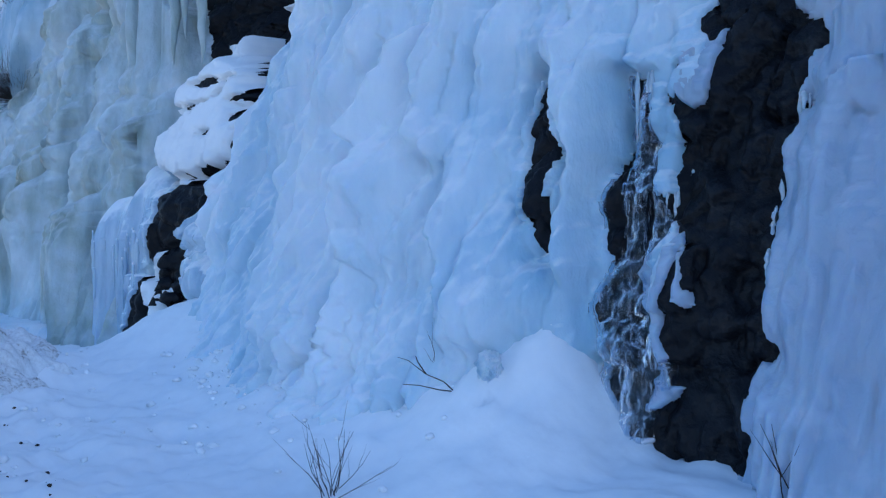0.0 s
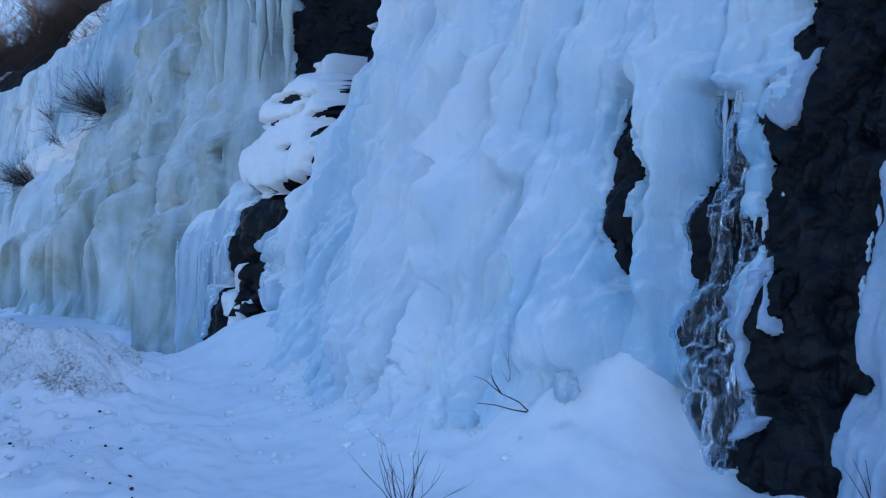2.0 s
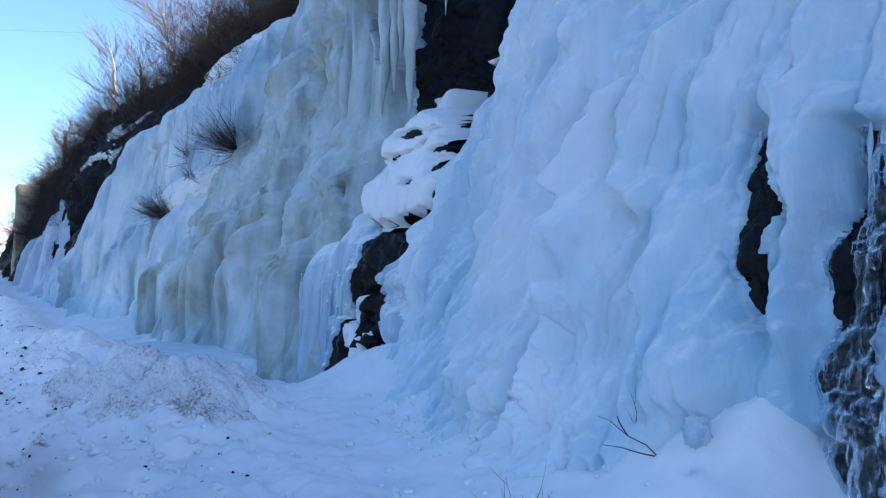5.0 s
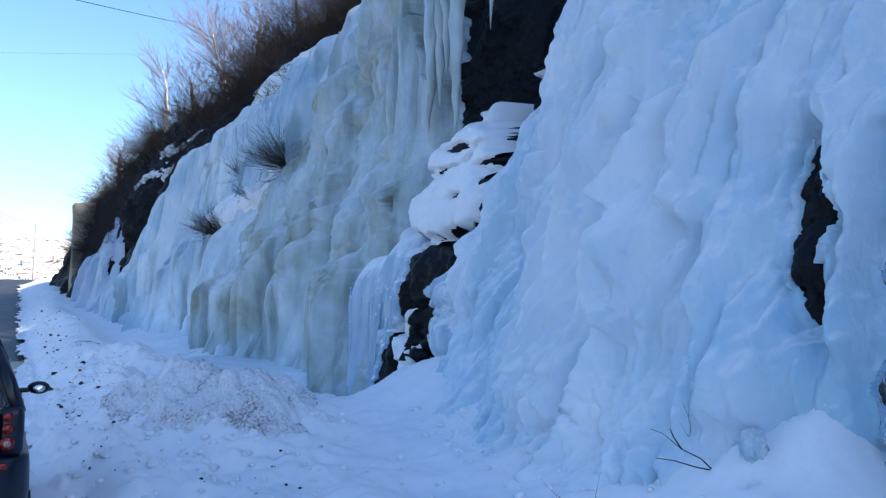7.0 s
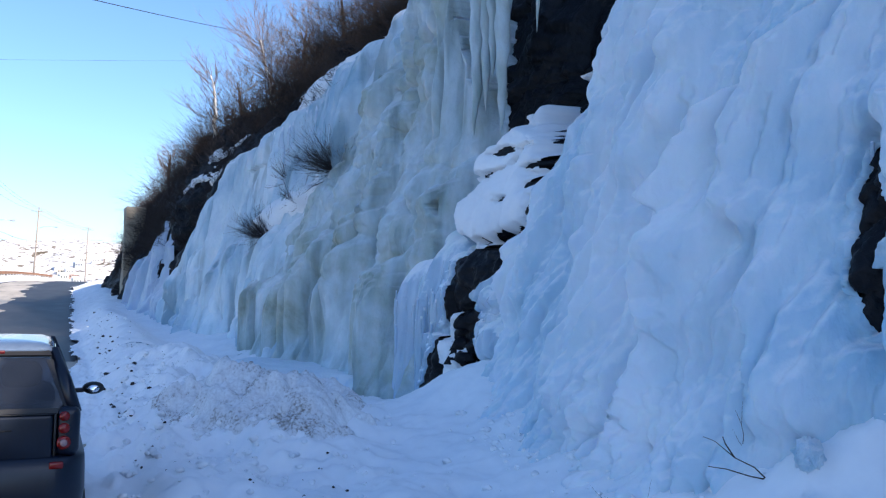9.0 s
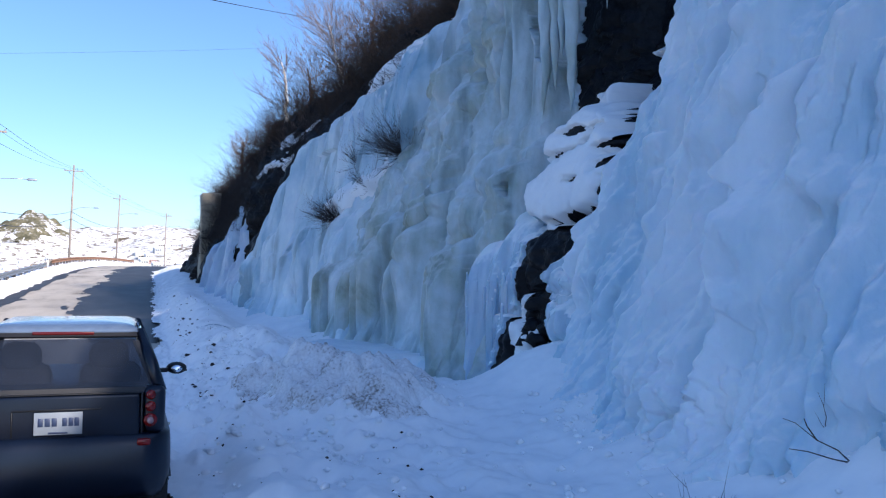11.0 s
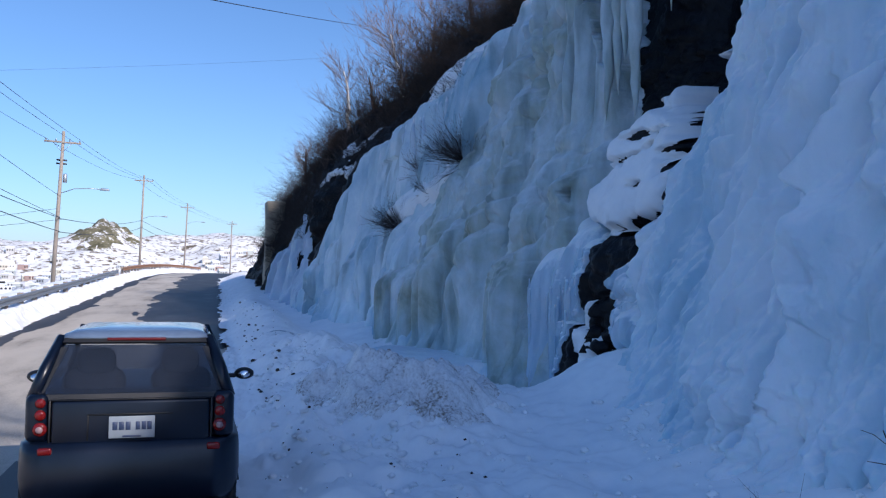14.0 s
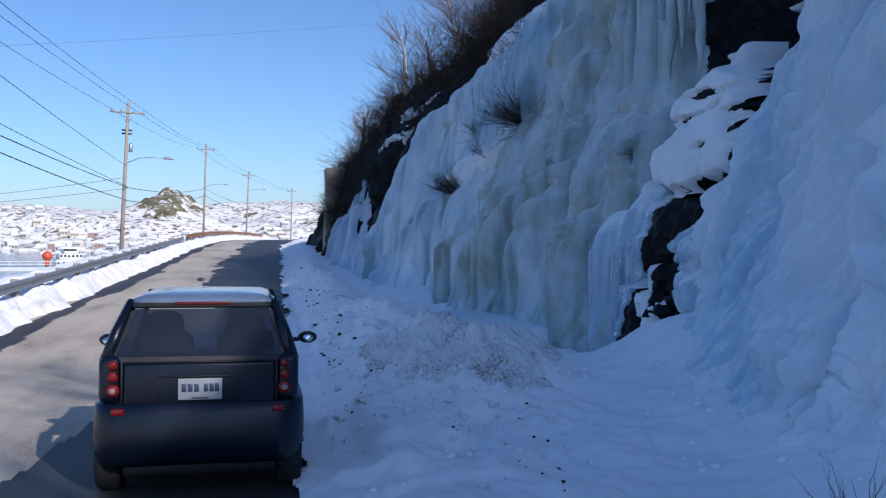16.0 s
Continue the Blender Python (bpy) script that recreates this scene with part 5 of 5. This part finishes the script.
def make_car(m):
    car = empty("car", m)
    tagged(car, "small dark blue hatchback parked on the snowy roadside", "car")
    bm = bmesh.new()
    loft(bm, [rounded(0.69, 0.05, 2.42, 0.24, 0.16), rounded(0.715, 0.01, 2.47, 0.3, 0.2), rounded(0.733, 0.0, 2.5, 0.44, 0.2), rounded(0.73, 0.02, 2.48, 0.6, 0.2), rounded(0.725, 0.05, 2.4, 0.665, 0.18), rounded(0.68, 0.1, 2.3, 0.685, 0.16)])
    part("bumper", bm, PAINT, car, "dark grimy wrap-around bumper")
    bm = bmesh.new()
    loft(bm, [rounded(0.675, 0.12, 2.3, 0.6, 0.14), rounded(0.69, 0.11, 2.25, 0.78, 0.14), rounded(0.675, 0.12, 2.1, 0.92, 0.14), rounded(0.65, 0.14, 2.0, 0.965, 0.14)])
    part("body", bm, PAINT, car)
    gate = bmesh.new()
    box(gate, -0.52, 0.52, 0.075, 0.14, 0.595, 0.955, 0.025, 3)
    gate = part("tailgate", gate, PAINT, car, "dusty tailgate with a recess for the plate")
    bm = bmesh.new()
    box(bm, -0.29, 0.27, 0.066, 0.08, 0.852, 0.862, 0.003, 1)
    box(bm, -0.29, -0.28, 0.068, 0.08, 0.68, 0.855, 0.003, 1)
    part("grip_strip", bm, BLACK, gate)
    bm = bmesh.new()
    for x0, x1, z0, z1 in ((-0.535, -0.522, 0.6, 0.96), (0.522, 0.535, 0.6, 0.96), (-0.53, 0.53, 0.585, 0.598), (-0.53, 0.53, 0.953, 0.962)):
        box(bm, x0, x1, 0.078, 0.12, z0, z1, 0.002, 1)
    part("seam", bm, BLACK, gate, "black rubber seam round the tailgate")
    plate = bmesh.new()
    box(plate, -0.15, 0.15, 0.052, 0.062, 0.695, 0.845, 0.004, 2)
    plate = part("number_plate", plate, PLATE, car, "white plate with blue bars")
    for x0, x1, z0, z1 in ((-0.125, -0.093, 0.752, 0.808), (-0.083, -0.05, 0.752, 0.808), (-0.04, -0.008, 0.752, 0.808), (0.025, 0.055, 0.752, 0.808), (0.064, 0.094, 0.752, 0.808), (0.1, 0.13, 0.752, 0.808), (-0.06, 0.06, 0.703, 0.714)):
        bm = bmesh.new()
        box(bm, x0, x1, 0.0485, 0.0522, z0, z1, 0.0008, 1)
        part("bar", bm, INK, plate)
    for side in (-1, 1):
        bm = bmesh.new()
        box(bm, 0.535 * side if side > 0 else -0.685, 0.685 if side > 0 else -0.535, 0.075, 0.26, 0.675, 1.0, 0.05, 4)
        pod = part("lamp_pod", bm, PAINT, car)
        for z, r in ((0.93, 0.033), (0.85, 0.036), (0.755, 0.046)):
            bm = bmesh.new()
            lathe(bm, [(r, 0), (r, 0.012), (r * 0.8, 0.022), (r * 0.4, 0.027), (0.003, 0.028)], pose(0.585 * side, 0.08, z + 0.012, 90))
            part("tail_light", bm, RED, pod, "round red tail light")
        bm = bmesh.new()
        lathe(bm, [(0.024, 0), (0.022, 0.008), (0.003, 0.01)], pose(0.585 * side, 0.053, 0.767, 90))
        part("reversing_light", bm, LENS, pod, "clear centre lens")
        bm = bmesh.new()
        box(bm, 0.545 * side - 0.045, 0.545 * side + 0.045, 0.012, 0.05, 0.602, 0.65, 0.012, 2)
        part("reflector", bm, RED, car, "small red reflector in the bumper")
        # mirror
        bm = bmesh.new()
        bmesh.ops.create_uvsphere(bm, u_segments=16, v_segments=10, radius=1.0, matrix=pose(0.83 * side, 1.5, 0.965) @ Matrix.Diagonal((0.085, 0.065, 0.052, 1)))
        box(bm, 0.66 * side if side > 0 else -0.76, 0.76 if side > 0 else -0.66, 1.47, 1.54, 0.93, 0.965, 0.012, 2)
        mirror = part("wing_mirror", bm, BLACK, car)
        bm = bmesh.new()
        lathe(bm, [(0.9, 0), (0.86, 0.02), (0.1, 0.03)], pose(0.83 * side, 1.432, 0.965, 76) @ Matrix.Diagonal((0.05, 0.034, 0.1, 1)))
        part("mirror_glass", bm, MIRROR, mirror)
        # pillars and side glass
        bm = bmesh.new()
        tube(bm, [(0.645 * side, 0.17, 0.95), (0.585 * side, 0.25, 1.15), (0.505 * side, 0.42, 1.36)], [0.05, 0.045, 0.04], 8)
        part("rear_pillar", bm, PAINT, car)
        bm = bmesh.new()
        tube(bm, [(0.64 * side, 1.98, 0.95), (0.58 * side, 1.8, 1.18), (0.5 * side, 1.56, 1.37)], [0.035, 0.03, 0.03], 8)
        part("front_pillar", bm, PAINT, car)
        bm = bmesh.new()
        slab(bm, [(0.655 * side, 0.2, 0.95), (0.655 * side, 1.97, 0.95), (0.515 * side, 1.56, 1.36), (0.515 * side, 0.42, 1.36)], 0.006)
        part("side_window", bm, CLEAR, car, smooth_faces=False).visible_shadow = False
        # wheels
        for y in (0.4, 2.12):
            bm = bmesh.new()
            lathe(bm, [(0.02, -0.09), (0.265, -0.085), (0.285, -0.05), (0.287, 0.05), (0.265, 0.085), (0.17, 0.09)], pose(0.63 * side, y, 0.285, 0, 90, 0), 28)
            wheel = part("wheel", bm, RUBBER, car, "black tyre")
            bm = bmesh.new()
            lathe(bm, [(0.172, 0.02), (0.172, 0.07), (0.05, 0.085), (0.02, 0.085)], pose(0.63 * side, y, 0.285, 0, 90 * side, 0), 24)
            part("rim", bm, STEEL, wheel)
        # seats
        bm = bmesh.new()
        box(bm, 0.31 * side - 0.22, 0.31 * side + 0.22, 0.62, 0.74, 0.45, 1.12, 0.1, 5, Matrix.Identity(4))
        box(bm, 0.3 * side - 0.14, 0.3 * side + 0.14, 0.6, 0.7, 1.06, 1.27, 0.085, 5)
        box(bm, 0.3 * side - 0.22, 0.3 * side + 0.22, 0.7, 1.2, 0.36, 0.52, 0.05, 3)
        part("seat", bm, CLOTH, car, "dark cloth seat with a headrest")
    bm = bmesh.new()
    loft(bm, [rounded(0.49, 0.36, 1.6, 1.345, 0.08), rounded(0.51, 0.335, 1.63, 1.362, 0.09), rounded(0.495, 0.35, 1.6, 1.385, 0.09), rounded(0.43, 0.45, 1.5, 1.412, 0.08), rounded(0.25, 0.65, 1.3, 1.425, 0.08)])
    part("roof", bm, ROOF, car, "smooth roof reflecting the sky")
    bm = bmesh.new()
    box(bm, -0.2, 0.2, 0.322, 0.345, 1.343, 1.365, 0.006, 2)
    part("brake_light", bm, plain("dull_red_lens", (0.1, 0.008, 0.008), 0.2), car, "thin red high brake light")
    # tailgate window: black surround and pane
    bm = bmesh.new()
    slab(bm, [(-0.655, 0.125, 0.95), (0.655, 0.125, 0.95), (0.64, 0.14, 0.985), (-0.64, 0.14, 0.985)], 0.02)
    slab(bm, [(-0.49, 0.335, 1.32), (0.49, 0.335, 1.32), (0.48, 0.36, 1.35), (-0.48, 0.36, 1.35)], 0.02)
    for side in (-1, 1):
        slab(bm, [(0.655 * side, 0.127, 0.95), (0.6 * side, 0.127, 0.95), (0.455 * side, 0.335, 1.3), (0.5 * side, 0.335, 1.3)], 0.02 * side)
    part("window_surround", bm, BLACK, car, smooth_faces=False)
    bm = bmesh.new()
    slab(bm, [(-0.6, 0.145, 0.965), (0.6, 0.145, 0.965), (0.47, 0.345, 1.31), (-0.47, 0.345, 1.31)], 0.005)
    part("rear_window", bm, GLASS, car, "dusty tinted rear window", smooth_faces=False).visible_shadow = False
    bm = bmesh.new()
    slab(bm, [(-0.62, 1.99, 0.95), (0.62, 1.99, 0.95), (0.49, 1.57, 1.355), (-0.49, 1.57, 1.355)], 0.005)
    part("windscreen", bm, CLEAR, car, smooth_faces=False).visible_shadow = False
    # black box between the wheels, added to stand for the shade underneath
    bm = bmesh.new()
    box(bm, -0.53, 0.53, 0.1, 2.4, 0.13, 0.28, 0.05, 2)
    tube(bm, [(0.32, 0.06, 0.2), (0.32, 0.3, 0.2)], 0.035, 10)
    part("underbody", bm, BLACK, car, "black underbody with exhaust, deepens the shade under the car")
    bm = bmesh.new()
    box(bm, -0.6, 0.6, 1.6, 1.95, 0.6, 0.93, 0.06, 3)
    part("dashboard", bm, BLACK, car)
    return car


make_car(pose(-0.53, 6.12, -0.07, 0, 0, 1.5))

# ---------- utility poles, wires, guard rail ----------
def utility_pole(label, x, y, z0, height, lean, lamp, gear, drop=4.4):
    """A wooden pole with a crossarm; lamp: length of the street light's arm."""
    pole = empty("utility_pole", pose(x, y, z0, 0, lean, 0))
    tagged(pole, label, "utility pole", group="poles along the road")
    bm = bmesh.new()
    tube(bm, [(0, 0, -0.5), (0, 0, height * 0.5), (0, 0, height)], [0.16, 0.135, 0.1], 12)
    part("shaft", bm, WOOD, pole)
    bm = bmesh.new()
    box(bm, -1.2, 1.2, -0.16, -0.06, height - 0.85, height - 0.73, 0.012, 1)
    arm = part("crossarm", bm, WOOD, pole)
    for px in (-1.1, -0.45, 0.45, 1.1):
        bm = bmesh.new()
        lathe(bm, [(0.03, 0), (0.05, 0.03), (0.035, 0.07), (0.055, 0.1), (0.03, 0.16)], pose(px, -0.11, height - 0.73), 10)
        part("insulator", bm, STEEL, arm)
    for s in (-1, 1):
        bm = bmesh.new()
        tube(bm, [(0, -0.1, height - 1.5), (0.6 * s, -0.11, height - 0.86)], 0.018, 6)
        part("brace", bm, STEEL, pole)
    if gear:
        bm = bmesh.new()
        lathe(bm, [(0.1, 0), (0.14, 0.04), (0.14, 0.55), (0.1, 0.6), (0.03, 0.64)], pose(0.3, 0, height - 3.6), 16)
        part("transformer", bm, STEEL, pole, "small grey transformer can")
        bm = bmesh.new()
        for dz in (2.1, 2.35):
            box(bm, -0.35, 0.35, -0.05, 0.05, height - dz, height - dz + 0.12, 0.02, 1)
        part("bracket", bm, BLACK, pole)
    if lamp:
        bm = bmesh.new()
        zl = height - drop
        tube(bm, [(0, 0, zl), (lamp * 0.35, 0, zl + 0.42), (lamp * 0.7, 0, zl + 0.52), (lamp, 0, zl + 0.52)], 0.03, 8)
        arm = part("lamp_arm", bm, STEEL, pole)
        bm = bmesh.new()
        loft(bm, [rounded(0.3, -0.11, 0.11, 0, 0.05), rounded(0.33, -0.13, 0.13, 0.07, 0.06), rounded(0.24, -0.09, 0.09, 0.16, 0.05)])
        bmesh.ops.transform(bm, matrix=pose(lamp + 0.25, 0, zl + 0.44), verts=bm.verts)
        part("lamp_head", bm, STEEL, arm, "grey street light head")
    return pole


POLES = ((-10.8, -6.0, -2.0, 12.4, 0.0), (-11.1, 64.0, -0.6, 12.2, 2.2), (-10.2, 121.0, 0.6, 14.4, 1.3), (-6.0, 163.0, 0.4, 14.3, 1.8), (2.9, 209.0, -1.0, 15.5, 1.0))
for k, (x, y, z0, h, lean) in enumerate(POLES):
    utility_pole("weathered wooden utility pole with street light behind the guard rail", x, y, z0, h, lean, 2.7 if k else 0, k == 1, (4, 4.4, 6.0, 3.8, 3.5)[k])


def wire(label, a, b, sag, radius=0.013):
    bm = bmesh.new()
    a, b = Vector(a), Vector(b)
    pts = []
    for k in range(25):
        f = k / 24
        pts.append(a.lerp(b, f) - Vector((0, 0, 4 * sag * f * (1 - f))))
    tube(bm, pts, radius, 5)
    ob = part("power_line", bm, WIRE)
    return tagged(ob, label, "wire")


for (x0, y0, z0, h0, l0), (x1, y1, z1, h1, l1) in zip(POLES, POLES[1:]):
    t0, t1 = math.sin(radians(l0)) * h0, math.sin(radians(l1)) * h1
    for off, drop in ((-1.1, 0.58), (1.1, 0.58), (0.45, 0.58)):
        wire("thin black power line between the poles", (x0 + t0 + off, y0 - 0.11, z0 + h0 - drop), (x1 + t1 + off, y1 - 0.11, z1 + h1 - drop), 0.5)
    first = y0 < 0
    for drop, start, sag, r in ((4.6, 10.9, 0.5, 0.016), (6.05, 7.9, 0.3, 0.016), (6.1, 7.3, 0.5, 0.024), (7.05, 7.3, 0.6, 0.026)):
        if first or r > 0.02:
            wire("thick black cable slung between the poles" if r > 0.02 else "thin wire slung between the poles", (x0 + 0.1, y0, start if first else z0 + h0 - drop), (x1 + t1 * 0.6 + 0.1, y1, z1 + h1 - drop), sag, r)
wire("thin wire slanting over the road to the trees", [(-1.95, 9.00, 4.80)][0], [(5.19, 30.00, 10.79)][0], 0.05, 0.008)
wire("thin wire crossing high over the road", [(-14.77, 44.00, 10.78)][0], [(6.76, 58.00, 16.73)][0], 0.1, 0.005)
wire("service wire to houses below the road", (-10.6, 64, 6.2), (-46, 72, 3.0), 0.6, 0.014)
wire("service wire to houses below the road", (-10.6, 64, 5.4), (-44, 58, 2.2), 0.6, 0.014)


def guard_rail(name, label, y0, y1, mat, x=-5.45, lift=0.62):
    rail = empty(name, pose(0, 0, 0))
    tagged(rail, label, "guard rail")
    prof = ((0.0, -0.11), (0.045, -0.09), (0.045, -0.05), (0.0, -0.015), (0.0, 0.015), (0.045, 0.05), (0.045, 0.09), (0.0, 0.11))
    bm, rows = bmesh.new(), []
    for y in np.arange(y0, y1 + 0.1, 1.9):
        bx, bz = x + float(bend(y)), float(road_z(y)) + lift
        rows.append([bm.verts.new((bx + px, y, bz + pz)) for px, pz in prof] + [bm.verts.new((bx + px - 0.012, y, bz + pz)) for px, pz in prof[::-1]])
    for a, b in zip(rows, rows[1:]):
        n = len(a)
        for j in range(n):
            bm.faces.new((a[j], a[(j + 1) % n], b[(j + 1) % n], b[j]))
    part("beam", bm, mat, rail, smooth_faces=False)
    for y in np.arange(y0 + 0.5, y1, 1.9):
        bm = bmesh.new()
        bx, bz = x - 0.1 + float(bend(y)), float(road_z(y))
        box(bm, bx - 0.08, bx + 0.08, y - 0.08, y + 0.08, bz - 0.5, bz + lift + 0.13, 0.012, 1)
        part("post", bm, WOOD, rail)
    return rail


guard_rail("guard_rail", "galvanised guard rail behind the snow bank", 2, 52, STEEL)
guard_rail("guard_rail", "rusty brown guard rail near the crest", 54, 112, RUST, lift=0.7)

# stone end of the cliff by the road
CONCRETE = mottled("weathered_concrete", [(0.3, (0.22, 0.18, 0.13)), (0.7, (0.45, 0.39, 0.29))], 1.5, rough=0.85, bump=0.5, bump_scale=9.0, dist=0.05)
bm = bmesh.new()
box(bm, 1.92, 2.7, 35.6, 37.2, 0.2, 4.85, 0.06, 2)
bmesh.ops.subdivide_edges(bm, edges=bm.edges[:], cuts=5, use_grid_fill=True)
for v in bm.verts:
    v.co += 0.06 * Vector((noise.noise(v.co * 1.3), noise.noise(v.co * 1.3 + Vector((9, 0, 0))), noise.noise(v.co * 1.3 + Vector((0, 9, 0)))))
tagged(part("concrete_abutment", bm, CONCRETE), "square weathered concrete block at the end of the cliff", "wall")

# ---------- harbour and town ----------
HULL = plain("white_ship_paint", (0.75, 0.76, 0.78), 0.4)
ORANGE = plain("orange_paint", (0.6, 0.09, 0.03), 0.45)
ship = empty("ship", pose(-69, 310, LOW - 3, 0, 0, 20))
tagged(ship, "white working ship moored in the harbour", "ship")
bm = bmesh.new()
loft(bm, [rounded(4.5, -26, 24, -1, 3.5), rounded(5.5, -28, 27, 2.0, 4.5), rounded(5.8, -28.5, 29, 4.2, 4.8)])
bmesh.ops.transform(bm, matrix=pose(0, 0, 0, 0, 0, 90), verts=bm.verts)
part("hull", bm, plain("pale_hull", (0.5, 0.54, 0.6), 0.5), ship)
for k, (x0, x1, z0, z1, w) in enumerate(((-6, 4, 4.2, 6.6, 4.6), (-5, 2.5, 6.6, 8.6, 4.0), (-3.5, 0.5, 8.6, 10.0, 3.2))):
    bm = bmesh.new()
    box(bm, x0, x1, -w, w, z0, z1, 0.15, 1)
    deck = part("deckhouse", bm, HULL, ship)
    for j in range(6):
        bm = bmesh.new()
        xx = x0 + (x1 - x0) * (j + 0.5) / 6
        box(bm, xx - 0.35, xx + 0.35, -w - 0.05, -w + 0.05, z0 + 0.9, z0 + 1.6, 0.02, 1)
        part("window", bm, BLACK, deck)
bm = bmesh.new()
bmesh.ops.create_uvsphere(bm, u_segments=16, v_segments=12, radius=1.6, matrix=pose(-8.5, -2, 7.8))
tube(bm, [(-8.5, -2, 4.2), (-8.5, -2, 7.2)], 0.7, 10)
part("lifeboat_dome", bm, ORANGE, ship, "orange dome on a post")
for xx in np.arange(-26, 28, 3.0):
    bm = bmesh.new()
    box(bm, xx - 0.1, xx + 0.1, -5.6, -5.4, 4.2, 6.0, 0.02, 1)
    part("rail_post", bm, HULL, ship)
bm = bmesh.new()
for zz in (5.0, 5.9):
    box(bm, -27, 27, -5.58, -5.42, zz, zz + 0.16, 0.02, 1)
part("rail", bm, HULL, ship)

HOUSE_PAINTS = [plain("house_paint", c, 0.8) for c in ((0.6, 0.58, 0.55), (0.42, 0.3, 0.26), (0.45, 0.48, 0.52), (0.6, 0.56, 0.46), (0.5, 0.52, 0.5), (0.75, 0.75, 0.74))]
ROOFING = plain("dark_roofing", (0.09, 0.085, 0.08), 0.9)


def house(paint):
    h = empty("house")
    tagged(h, "small wooden house on the snowy hillside across the harbour", "house", group="houses across the harbour")
    bm = bmesh.new()
    box(bm, -3.2, 3.2, -2.6, 2.6, -2, 3.6)
    part("wall", bm, paint, h, smooth_faces=False)
    bm = bmesh.new()
    v = [bm.verts.new(p) for p in ((-3.4, -2.8, 3.61), (3.4, -2.8, 3.61), (3.4, 2.8, 3.61), (-3.4, 2.8, 3.61), (-3.4, 0, 5.2), (3.4, 0, 5.2))]
    for f in ((0, 1, 5, 4), (2, 3, 4, 5), (0, 4, 3), (1, 2, 5), (3, 2, 1, 0)):
        bm.faces.new([v[i] for i in f])
    part("roof", bm, ROOFING if random.random() < 0.25 else SNOW, h, smooth_faces=False)
    for x in (-2, 0, 2):
        bm = bmesh.new()
        box(bm, x - 0.5, x + 0.5, -2.66, -2.56, 1.2, 2.5)
        part("window", bm, BLACK, h, smooth_faces=False)
    return h


kinds = [house(p) for p in HOUSE_PAINTS]
rnd = random.Random(91)
for k in range(295):
    x, y = rnd.uniform(-430, 80), rnd.uniform(590, 860)
    if math.hypot(x + 104, y - 893) < 120:
        y -= 190
    z = float(hill_z(np.array(x), np.array(y)))
    m = pose(x, y, z, 0, 0, rnd.choice((0, 20, -25, 90, 70)))
    if k < len(kinds):
        kinds[k].matrix_world = m
    else:
        copy_thing(rnd.choice(kinds), m)
